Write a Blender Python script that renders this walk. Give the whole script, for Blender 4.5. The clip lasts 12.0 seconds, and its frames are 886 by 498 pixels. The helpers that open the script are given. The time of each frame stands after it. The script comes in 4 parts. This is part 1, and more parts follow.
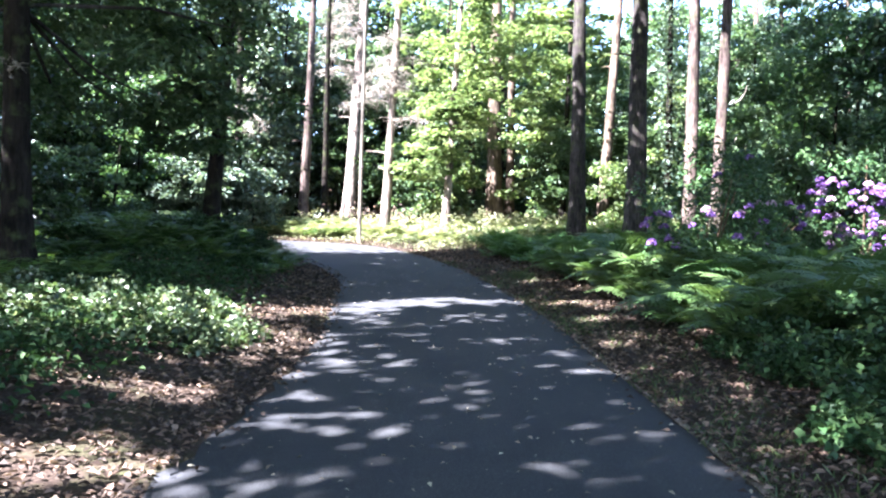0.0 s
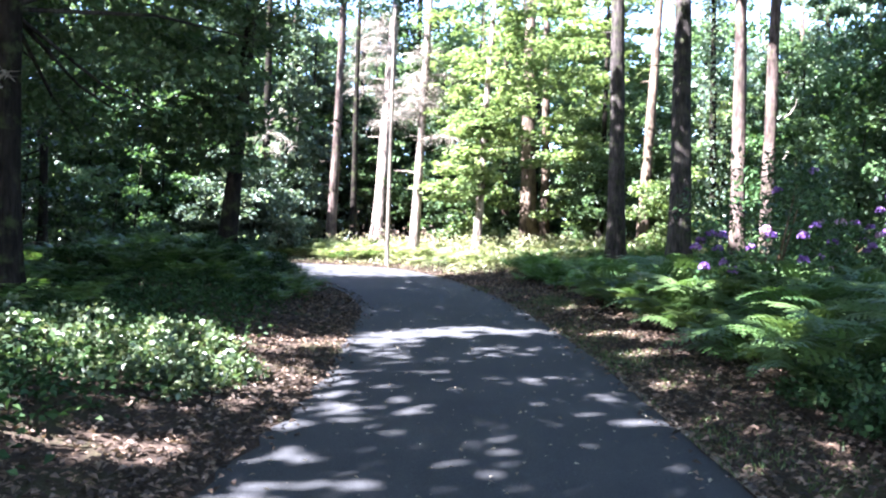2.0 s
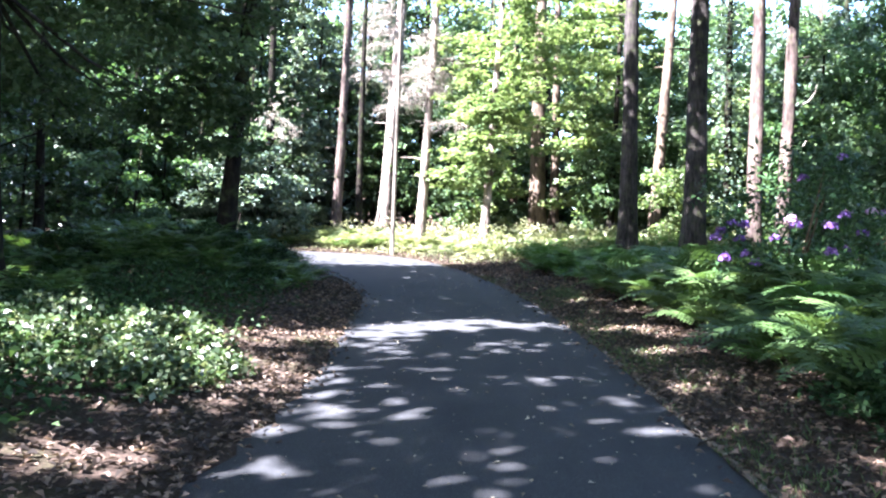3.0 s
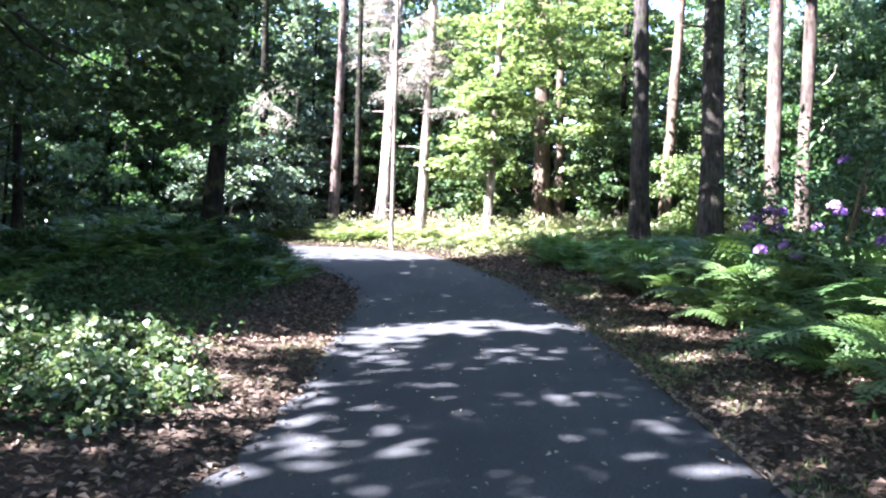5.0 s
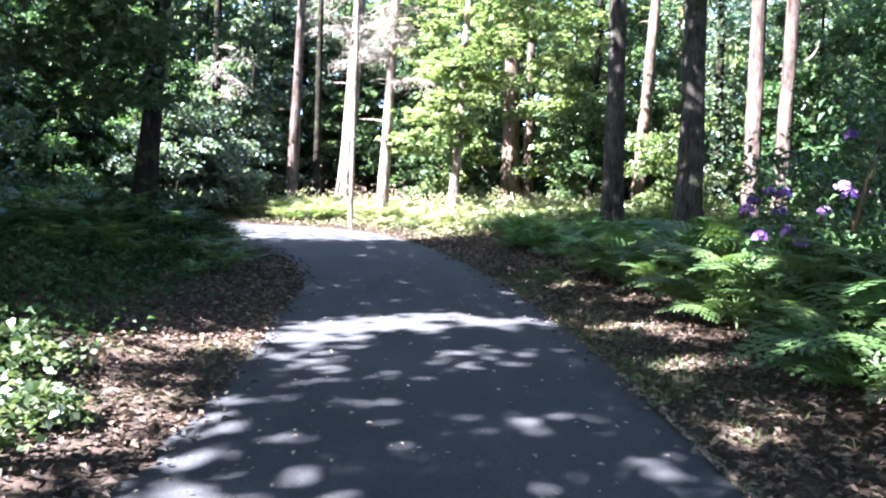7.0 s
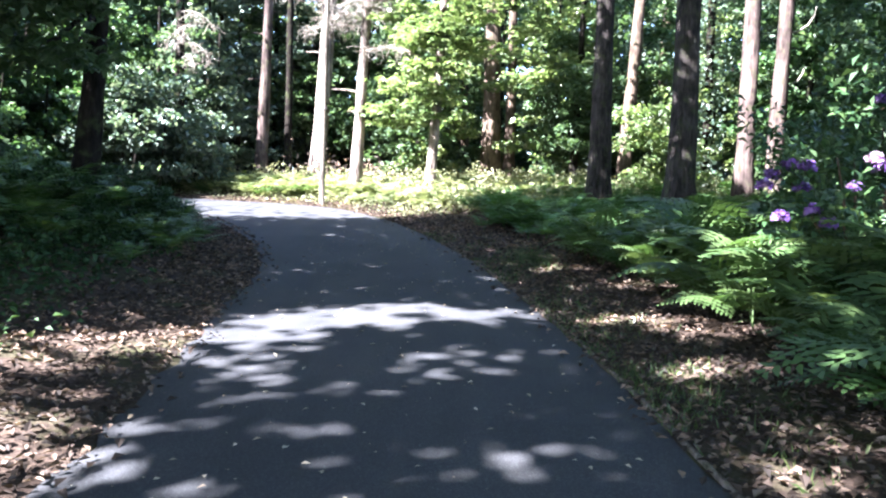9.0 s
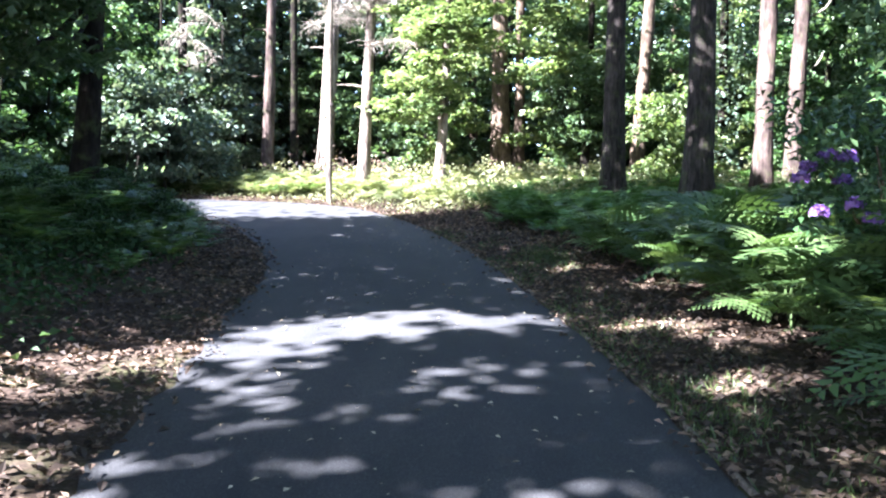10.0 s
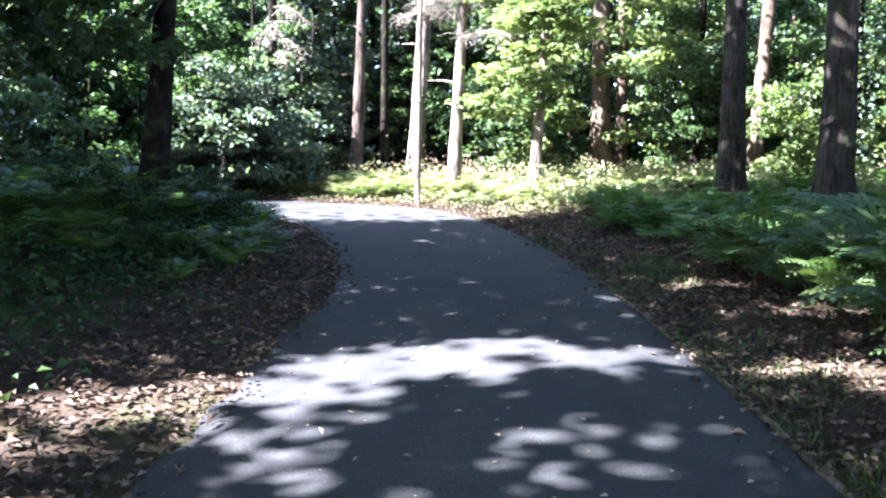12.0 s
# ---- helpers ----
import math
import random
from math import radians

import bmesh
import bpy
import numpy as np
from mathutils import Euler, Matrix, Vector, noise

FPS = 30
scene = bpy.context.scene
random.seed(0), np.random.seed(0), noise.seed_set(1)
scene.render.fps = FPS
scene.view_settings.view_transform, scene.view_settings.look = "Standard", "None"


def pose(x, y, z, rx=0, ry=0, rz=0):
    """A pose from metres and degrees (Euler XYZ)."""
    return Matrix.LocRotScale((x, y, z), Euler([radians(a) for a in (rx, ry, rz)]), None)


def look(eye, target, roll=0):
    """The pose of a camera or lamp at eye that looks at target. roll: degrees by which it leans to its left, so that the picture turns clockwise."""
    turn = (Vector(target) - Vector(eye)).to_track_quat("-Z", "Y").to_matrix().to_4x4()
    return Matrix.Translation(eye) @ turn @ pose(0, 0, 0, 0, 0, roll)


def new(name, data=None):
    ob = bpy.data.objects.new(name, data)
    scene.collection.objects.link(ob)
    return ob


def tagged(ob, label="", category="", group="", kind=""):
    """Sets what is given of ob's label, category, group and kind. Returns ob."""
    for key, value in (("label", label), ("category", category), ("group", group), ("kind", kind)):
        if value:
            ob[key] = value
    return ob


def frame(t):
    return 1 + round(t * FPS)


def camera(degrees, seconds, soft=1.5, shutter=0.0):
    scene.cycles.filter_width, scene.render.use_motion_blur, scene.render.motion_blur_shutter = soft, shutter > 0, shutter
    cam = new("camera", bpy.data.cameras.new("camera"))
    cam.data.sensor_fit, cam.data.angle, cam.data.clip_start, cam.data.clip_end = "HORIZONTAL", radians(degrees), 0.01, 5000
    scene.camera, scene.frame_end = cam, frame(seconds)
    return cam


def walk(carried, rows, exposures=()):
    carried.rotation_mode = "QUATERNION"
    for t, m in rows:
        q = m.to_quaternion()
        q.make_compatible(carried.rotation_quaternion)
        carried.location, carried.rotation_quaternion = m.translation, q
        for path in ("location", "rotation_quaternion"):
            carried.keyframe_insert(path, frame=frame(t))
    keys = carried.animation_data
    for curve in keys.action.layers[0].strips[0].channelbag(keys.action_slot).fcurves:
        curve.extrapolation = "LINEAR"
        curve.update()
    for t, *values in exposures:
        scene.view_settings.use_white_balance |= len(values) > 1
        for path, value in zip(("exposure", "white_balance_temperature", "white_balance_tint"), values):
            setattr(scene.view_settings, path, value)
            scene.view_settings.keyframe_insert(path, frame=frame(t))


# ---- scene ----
cam = camera(60.0, 12.0, soft=2.2)
ROWS = [
    (0.0, 0.000, 0.000, 1.500, 0.00, 0.14, -0.15),
    (0.5, 0.022, 0.296, 1.503, 0.62, 0.80, -0.10),
    (1.0, 0.042, 0.604, 1.526, 1.31, 1.29, 0.13),
    (1.5, 0.094, 0.894, 1.532, 2.28, 1.65, -0.04),
    (2.0, 0.114, 1.189, 1.532, 2.59, 1.81, -0.18),
    (2.5, 0.114, 1.497, 1.567, 2.56, 1.49, -0.10),
    (3.0, 0.147, 1.809, 1.548, 3.21, 0.97, -0.61),
    (3.5, 0.173, 2.102, 1.549, 3.51, 0.41, -0.70),
    (5.5, 0.090, 3.266, 1.621, 3.28, 0.30, 0.18),
    (6.0, 0.138, 3.623, 1.638, 2.50, -0.08, -0.40),
    (6.5, 0.182, 3.978, 1.641, 1.62, -0.67, -0.65),
    (7.0, 0.200, 4.288, 1.651, 1.01, -1.23, -0.58),
    (9.0, 0.283, 5.475, 1.676, -0.44, -2.97, -0.62),
    (9.5, 0.298, 5.710, 1.702, -0.45, -3.38, -0.08),
    (10.0, 0.257, 5.935, 1.750, 0.23, -3.47, 0.55),
    (10.5, 0.259, 6.235, 1.746, 2.11, -3.28, 0.66),
    (11.0, 0.306, 6.616, 1.759, 4.40, -3.17, 0.74),
    (11.5, 0.266, 6.983, 1.785, 5.85, -3.16, 0.84),
    (12.0, 0.251, 7.301, 1.775, 7.30, -3.31, 0.45),
]
EXPOSURE = 4.56
walk(cam, [(t, pose(x, y, z, 90 + pitch, roll, yaw)) for t, x, y, z, yaw, pitch, roll in ROWS],
     [(0.0, EXPOSURE + 0.06, 5500, 23), (3.5, EXPOSURE + 0.13, 5500, 24), (6.0, EXPOSURE + 0.13, 5500, 24), (9.0, EXPOSURE, 5500, 22), (12.0, EXPOSURE, 5500, 22)])

# ---- light: a clear early-summer sky, the sun high over the left-hand wood ----
SUN_DIR = Vector((-0.54, -0.36, 0.74)).normalized()
world = bpy.data.worlds.new("sky")
scene.world = world
world.use_nodes = True
wn = world.node_tree
sky = wn.nodes.new("ShaderNodeTexSky")
sky.sky_type = 'NISHITA'
sky.sun_disc = False
sky.sun_elevation = math.asin(SUN_DIR.z)
sky.sun_rotation = math.atan2(SUN_DIR.x, SUN_DIR.y) % (2 * math.pi)
wn.links.new(sky.outputs[0], wn.nodes["Background"].inputs[0])
wn.nodes["Background"].inputs[1].default_value = 0.06
sun_data = bpy.data.lights.new("sun", 'SUN')
sun_data.energy, sun_data.angle, sun_data.color = 4.5, radians(0.53), (1.0, 0.95, 0.86)
sun = new("sun", sun_data)
sun.matrix_world = look(SUN_DIR * 60, (0, 0, 0))

# ---- materials ----


def material(name, rough=0.8, spec=0.3):
    m = bpy.data.materials.new(name)
    m.use_nodes = True
    nt = m.node_tree
    b = nt.nodes["Principled BSDF"]
    b.inputs["Roughness"].default_value = rough
    b.inputs["Specular IOR Level"].default_value = spec
    return m, nt, b


def node(nt, kind, **values):
    n = nt.nodes.new(kind)
    for k, v in values.items():
        n.inputs[k.replace("_", " ")].default_value = v
    return n


def ramp(nt, source, stops):
    r = nt.nodes.new("ShaderNodeValToRGB")
    e = r.color_ramp.elements
    while len(e) < len(stops):
        e.new(0.5)
    for el, (p, c) in zip(e, stops):
        el.position, el.color = p, (*c, 1)
    nt.links.new(source, r.inputs[0])
    return r.outputs[0]


def mix(nt, a, b, factor, kind='MIX'):
    n = nt.nodes.new("ShaderNodeMix")
    n.data_type, n.blend_type = 'RGBA', kind
    for sock, v in ((n.inputs[0], factor), (n.inputs[6], a), (n.inputs[7], b)):
        if isinstance(v, bpy.types.NodeSocket):
            nt.links.new(v, sock)
        elif isinstance(v, (int, float)):
            sock.default_value = v
        else:
            sock.default_value = (*v, 1)
    return n.outputs[2]


def noise_tex(nt, scale, detail=4, rough=0.55, stretch=None):
    n = node(nt, "ShaderNodeTexNoise", Scale=scale, Detail=detail, Roughness=rough)
    c = nt.nodes.new("ShaderNodeTexCoord")
    src = c.outputs["Object"]
    if stretch:
        mp = nt.nodes.new("ShaderNodeMapping")
        mp.inputs["Scale"].default_value = stretch
        nt.links.new(src, mp.inputs[0])
        src = mp.outputs[0]
    nt.links.new(src, n.inputs["Vector"])
    return n.outputs["Fac"]


def bump(nt, b, height, strength, distance):
    n = node(nt, "ShaderNodeBump", Strength=strength, Distance=distance)
    nt.links.new(height, n.inputs["Height"])
    nt.links.new(n.outputs[0], b.inputs["Normal"])


def leaf_mat(name, dark, mid, light, through_light=0.35, rough=0.42, spec=0.45, piece=False):
    """Leaf blades: each takes its own shade, passes part of the light and shines a little."""
    m, nt, b = material(name, rough, spec)
    if piece:
        rnd = nt.nodes.new("ShaderNodeObjectInfo").outputs["Random"]
    else:
        rnd = nt.nodes.new("ShaderNodeNewGeometry").outputs["Random Per Island"]
    col = ramp(nt, rnd, [(0.0, dark), (0.55, mid), (1.0, light)])
    patch = ramp(nt, noise_tex(nt, 0.55, 3), [(0.3, (0.62, 0.66, 0.62)), (0.7, (1.25, 1.2, 1.1))])
    col = mix(nt, col, patch, 1.0, 'MULTIPLY')
    nt.links.new(col, b.inputs["Base Color"])
    tr = nt.nodes.new("ShaderNodeBsdfTranslucent")
    warm = mix(nt, col, (1.15, 1.15, 0.70), 1.0, 'MULTIPLY')
    nt.links.new(warm, tr.inputs[0])
    ms = nt.nodes.new("ShaderNodeMixShader")
    ms.inputs[0].default_value = through_light
    nt.links.new(b.outputs[0], ms.inputs[1])
    nt.links.new(tr.outputs[0], ms.inputs[2])
    nt.links.new(ms.outputs[0], nt.nodes["Material Output"].inputs[0])
    return m


def bark_mat(name, dark, light, moss=0.0, ridge=26.0, depth=0.02):
    m, nt, b = material(name, 0.95, 0.06)
    fine = noise_tex(nt, ridge, 6, 0.65, (1, 1, 0.16))
    broad = noise_tex(nt, 3.2, 5, 0.65, (1, 1, 0.5))
    col = ramp(nt, fine, [(0.32, dark), (0.6, light)])
    col = mix(nt, col, ramp(nt, broad, [(0.38, (0.42, 0.41, 0.40)), (0.62, (1.2, 1.15, 1.1))]), 1.0, 'MULTIPLY')
    if moss:
        spots = ramp(nt, noise_tex(nt, 5.0, 5), [(0.52, (0, 0, 0)), (0.68, (moss, moss, moss))])
        col = mix(nt, col, (0.07, 0.09, 0.03), spots)
    nt.links.new(col, b.inputs["Base Color"])
    bump(nt, b, fine, 0.9, depth)
    return m


MID_LEAF = leaf_mat("mid_green_leaf", (0.042, 0.080, 0.034), (0.078, 0.134, 0.064), (0.145, 0.205, 0.124), 0.42, 0.5, 0.36)
BRIGHT_LEAF = leaf_mat("yellow_green_leaf", (0.078, 0.128, 0.042), (0.130, 0.188, 0.074), (0.240, 0.278, 0.165), 0.48, 0.38, 0.55)
# Evergreen needles; also stands for deep shade on other foliage.
DARK_LEAF = leaf_mat("needle_and_shade_leaf", (0.014, 0.036, 0.016), (0.024, 0.055, 0.022), (0.040, 0.080, 0.030), 0.22)
GREY_LEAF = leaf_mat("grey_green_leaf", (0.056, 0.094, 0.070), (0.100, 0.148, 0.110), (0.185, 0.225, 0.182), 0.34, 0.5, 0.4)
# Pale end of the range stands for sunlit leaves, dark end for shade inside.
BUSH_LEAF = leaf_mat("bramble_leaf", (0.024, 0.046, 0.016), (0.060, 0.096, 0.038), (0.210, 0.245, 0.155), 0.28, 0.42, 0.45)
# Ivy green, taken darker still to carry the bank's shade.
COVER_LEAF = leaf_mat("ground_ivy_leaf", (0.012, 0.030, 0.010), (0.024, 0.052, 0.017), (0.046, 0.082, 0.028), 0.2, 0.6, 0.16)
FERN_LEAF = leaf_mat("fern_frond", (0.046, 0.092, 0.029), (0.076, 0.132, 0.043), (0.125, 0.180, 0.068), 0.36, 0.5, 0.3, piece=True)
# Darker copy of the mid green that stands for foliage in shade.
SHADE_TINT_LEAF = leaf_mat("shade_tinted_leaf", (0.025, 0.060, 0.021), (0.047, 0.096, 0.036), (0.092, 0.145, 0.064), 0.38, 0.5, 0.3)
FERN_FAR = leaf_mat("fern_frond_far", (0.034, 0.082, 0.022), (0.056, 0.122, 0.032), (0.092, 0.165, 0.046), 0.36)
# Frond copy whitened in its colour to stand for overexposed sunlight.
FERN_SUN_TINT = leaf_mat("sun_tinted_frond", (0.120, 0.155, 0.066), (0.190, 0.225, 0.110), (0.300, 0.320, 0.190), 0.36, 0.6, 0.25)
RHODO_LEAF = leaf_mat("leathery_leaf", (0.018, 0.046, 0.016), (0.032, 0.070, 0.024), (0.066, 0.110, 0.040), 0.15, 0.5, 0.22)
GRASS = leaf_mat("grass_blade", (0.036, 0.066, 0.018), (0.060, 0.095, 0.026), (0.105, 0.130, 0.048), 0.3)
# Weed colour lifted towards white for the glare of the sun.
WEED_SUN_TINT = leaf_mat("sun_tinted_weed_leaf", (0.150, 0.170, 0.088), (0.250, 0.265, 0.150), (0.390, 0.385, 0.260), 0.35, 0.6, 0.25)
LITTER = leaf_mat("dry_leaf", (0.020, 0.0145, 0.011), (0.058, 0.040, 0.030), (0.235, 0.165, 0.126), 0.12, 0.7, 0.25)
SCRAP = leaf_mat("pale_leaf_scrap", (0.13, 0.10, 0.07), (0.22, 0.19, 0.14), (0.36, 0.33, 0.26), 0.1, 0.7, 0.25)
DEAD = leaf_mat("dead_twig", (0.140, 0.118, 0.100), (0.250, 0.218, 0.190), (0.41, 0.37, 0.335), 0.12, 0.85, 0.15)
PURPLE = leaf_mat("purple_petal", (0.15, 0.068, 0.31), (0.22, 0.110, 0.41), (0.35, 0.21, 0.54), 0.35, 0.6, 0.2)
PINK = leaf_mat("pale_pink_petal", (0.38, 0.20, 0.46), (0.50, 0.31, 0.56), (0.68, 0.52, 0.70), 0.35, 0.6, 0.2)

# Frond copy with the shade of the bank put into its colour.
FERN_SHADE_TINT = leaf_mat("shade_tinted_frond", (0.032, 0.072, 0.018), (0.056, 0.108, 0.027), (0.098, 0.152, 0.044), 0.36)

BARK_DARK = bark_mat("dark_ridged_bark", (0.013, 0.012, 0.011), (0.062, 0.055, 0.050), 0.4, 20, 0.045)
# Bark coloured near black to stand for trunks that get little light.
BARK_SHADE = bark_mat("shade_darkened_bark", (0.005, 0.0045, 0.004), (0.019, 0.016, 0.013), 0.35, 20, 0.03)
BARK_PALE = bark_mat("pale_grey_bark", (0.060, 0.046, 0.039), (0.290, 0.245, 0.215), 0.2, 11, 0.06)
BARK_KNOT = bark_mat("knotty_pinkish_bark", (0.016, 0.012, 0.010), (0.112, 0.086, 0.076), 0.3, 7, 0.07)
BARK_RED = bark_mat("reddish_pine_bark", (0.045, 0.034, 0.027), (0.145, 0.110, 0.084), 0.15, 16, 0.02)
POLE_WOOD = bark_mat("weathered_pole_wood", (0.075, 0.068, 0.056), (0.155, 0.138, 0.115), 0.0, 40, 0.003)
STEM = bark_mat("brown_stem", (0.05, 0.034, 0.022), (0.12, 0.085, 0.055), 0.0, 60, 0.004)
KERB = bark_mat("weathered_edging_timber", (0.075, 0.062, 0.050), (0.19, 0.165, 0.135), 0.3, 50, 0.004)

m, nt, b = material("dark_iron", 0.5, 0.5)
b.inputs["Metallic"].default_value = 0.8
nt.links.new(ramp(nt, noise_tex(nt, 30), [(0.3, (0.03, 0.03, 0.03)), (0.7, (0.09, 0.07, 0.06))]), b.inputs["Base Color"])
IRON = m

m, nt, b = material("asphalt", 0.86, 0.28)
grain = noise_tex(nt, 85, 6, 0.85)
patchy = noise_tex(nt, 0.9, 5, 0.6)
streak = noise_tex(nt, 1.6, 4, 0.6, (1.6, 0.22, 1))
col = ramp(nt, grain, [(0.32, (0.013, 0.0135, 0.0145)), (0.52, (0.0285, 0.0295, 0.031)), (0.68, (0.094, 0.095, 0.093))])
col = mix(nt, col, ramp(nt, patchy, [(0.3, (0.74, 0.75, 0.78)), (0.7, (1.18, 1.16, 1.13))]), 1.0, 'MULTIPLY')
col = mix(nt, col, ramp(nt, streak, [(0.35, (0.86, 0.87, 0.9)), (0.7, (1.14, 1.13, 1.1))]), 1.0, 'MULTIPLY')
nt.links.new(col, b.inputs["Base Color"])
bump(nt, b, grain, 0.55, 0.006)
ASPHALT = m

m, nt, b = material("woodland_soil", 0.95, 0.12)
crumb = noise_tex(nt, 34, 6, 0.7)
broad = noise_tex(nt, 1.3, 5, 0.62)
col = ramp(nt, crumb, [(0.3, (0.018, 0.013, 0.010)), (0.52, (0.046, 0.032, 0.023)), (0.75, (0.120, 0.086, 0.064))])
col = mix(nt, col, (0.045, 0.062, 0.018), ramp(nt, broad, [(0.50, (0, 0, 0)), (0.68, (0.55, 0.55, 0.55))]))
nt.links.new(col, b.inputs["Base Color"])
bump(nt, b, crumb, 0.8, 0.03)
SOIL = m

# ---- plan: edges of the drive, slope of the land ----
EDGES = np.array([
    (-1.75, -48.0, 1.75, -48.0), (-1.75, -9.0, 1.75, -9.0), (-1.72, 0.0, 1.80, 0.0), (-1.67, 4.2, 1.77, 4.2), (-1.54, 6.5, 1.74, 6.2),
    (-1.52, 8.8, 1.65, 8.6), (-1.72, 11.5, 1.54, 11.2), (-1.95, 13.5, 1.33, 13.3), (-2.05, 15.3, 1.10, 15.2),
    (-2.45, 17.3, 0.80, 17.2), (-3.15, 19.5, 0.42, 19.0), (-4.50, 22.4, -0.15, 21.2), (-5.90, 24.3, -1.00, 23.6),
    (-8.0, 25.5, -2.60, 26.3), (-11.0, 26.1, -5.5, 28.0), (-16.0, 26.3, -11.0, 29.4), (-34.0, 26.0, -33.0, 30.2)])


def smooth_rows(rows, steps):
    """A smooth line through the rows."""
    out = []
    for i in range(len(rows) - 1):
        p0, p1, p2, p3 = rows[max(i - 1, 0)], rows[i], rows[i + 1], rows[min(i + 2, len(rows) - 1)]
        for k in range(steps):
            t = k / steps
            out.append(0.5 * (2 * p1 + (p2 - p0) * t + (2 * p0 - 5 * p1 + 4 * p2 - p3) * t * t + (3 * p1 - p0 - 3 * p2 + p3) * t ** 3))
    out.append(rows[-1])
    return np.array(out)


ROAD = smooth_rows(EDGES, 8)


def step01(a, b, v):
    s = np.clip((v - a) / (b - a), 0, 1)
    return s * s * (3 - 2 * s)


def slope(y):
    y = np.asarray(y, float)
    near = 0.0305 * y + 0.00126 * y * y
    at32, grade = 0.0305 * 32 + 0.00126 * 1024, 0.0305 + 0.00252 * 32
    far = at32 + grade * 16 * (1 - np.exp(-(y - 32) / 16))
    back = 0.0305 * 6 * (np.exp(np.minimum(y, 0) / 6) - 1)
    return np.where(y < 0, back, np.where(y > 32, far, near))


def road_side(x, y):
    """Distance to the drive's edge, how far along, and which side: -1 left, 0 on it, 1 right."""
    x, y = np.atleast_1d(np.asarray(x, float)), np.atleast_1d(np.asarray(y, float))
    d = np.full(x.shape, 1e9)
    for pts in (ROAD[:, :2], ROAD[:, 2:]):
        a, b = pts[:-1], pts[1:]
        for (ax, ay), (bx, by) in zip(a, b):
            ux, uy = bx - ax, by - ay
            t = np.clip(((x - ax) * ux + (y - ay) * uy) / (ux * ux + uy * uy), 0, 1)
            d = np.minimum(d, np.hypot(x - ax - t * ux, y - ay - t * uy))
    lx = np.interp(y, ROAD[:, 1], ROAD[:, 0])
    turn = ROAD[ROAD[:, 0] < -5.9]
    ly = np.interp(-x, -turn[:, 0], turn[:, 1])
    left = np.where(x < -5.9, y < ly, (x < lx) & (y < 24.4))
    rx = np.interp(y, ROAD[:, 3], ROAD[:, 2])
    right = (x > rx) & (y < 30.5) | (y > 30.5)
    return d, np.where(left, -1, np.where(right, 1, 0))


def wavy(x, y):
    return 0.5 * np.sin(x * 1.7 + 0.6 * y) * np.cos(y * 1.3 - 0.4 * x) + 0.3 * np.sin(x * 3.9 - y * 2.7) + 0.2 * np.sin(x * 0.6 + 1) * np.sin(y * 0.5)


def height(x, y):
    """Height of the land: the slope, a bank on the left of the drive, a low verge on the right."""
    x, y = np.atleast_1d(np.asarray(x, float)), np.atleast_1d(np.asarray(y, float))
    d, side = road_side(x, y)
    h = slope(y)
    top = 0.46 + 0.46 * step01(9, 18, y)
    h = h + np.where(side < 0, top * step01(0.25, 3.2, d) + 0.03 * step01(0, 0.6, d), 0)
    h = h + np.where(side > 0, 0.05 * step01(0, 1.2, d) + 0.14 * step01(1, 4, d), 0)
    h = h + 0.05 * wavy(x, y) * step01(0.2, 2.5, d) * (side != 0)
    return h - 0.05 * (side == 0) * step01(0, 0.25, d)


def ground_z(x, y):
    return float(height(x, y)[0])


# ---- mesh builders ----


def link(name, me, parent=None, label=""):
    ob = new(name, me)
    if parent:
        ob.parent = parent
    if label:
        tagged(ob, label)
    return ob


def mesh_of(name, verts, faces, mat, smooth=False):
    """A mesh from arrays of corners and faces that all have the same number of corners."""
    v, f = np.asarray(verts, np.float32).reshape(-1, 3), np.asarray(faces, np.int32)
    me = bpy.data.meshes.new(name)
    k = f.shape[1]
    me.vertices.add(len(v))
    me.vertices.foreach_set("co", v.ravel())
    me.loops.add(f.size)
    me.loops.foreach_set("vertex_index", f.ravel())
    me.polygons.add(len(f))
    me.polygons.foreach_set("loop_start", np.arange(0, f.size, k, dtype=np.int32))
    me.polygons.foreach_set("use_smooth", np.full(len(f), smooth))
    me.update(calc_edges=True)
    me.materials.append(mat)
    return me


def part(name, data, mat, parent, label=""):
    """One mesh object under a thing, from (verts, faces)."""
    return link(name, mesh_of(name, data[0], data[1], mat, True), parent, label)


def join(parts):
    v, f, n = [], [], 0
    for pv, pf in parts:
        v.append(np.asarray(pv))
        f.append(np.asarray(pf) + n)
        n += len(pv)
    return np.concatenate(v), np.concatenate(f)


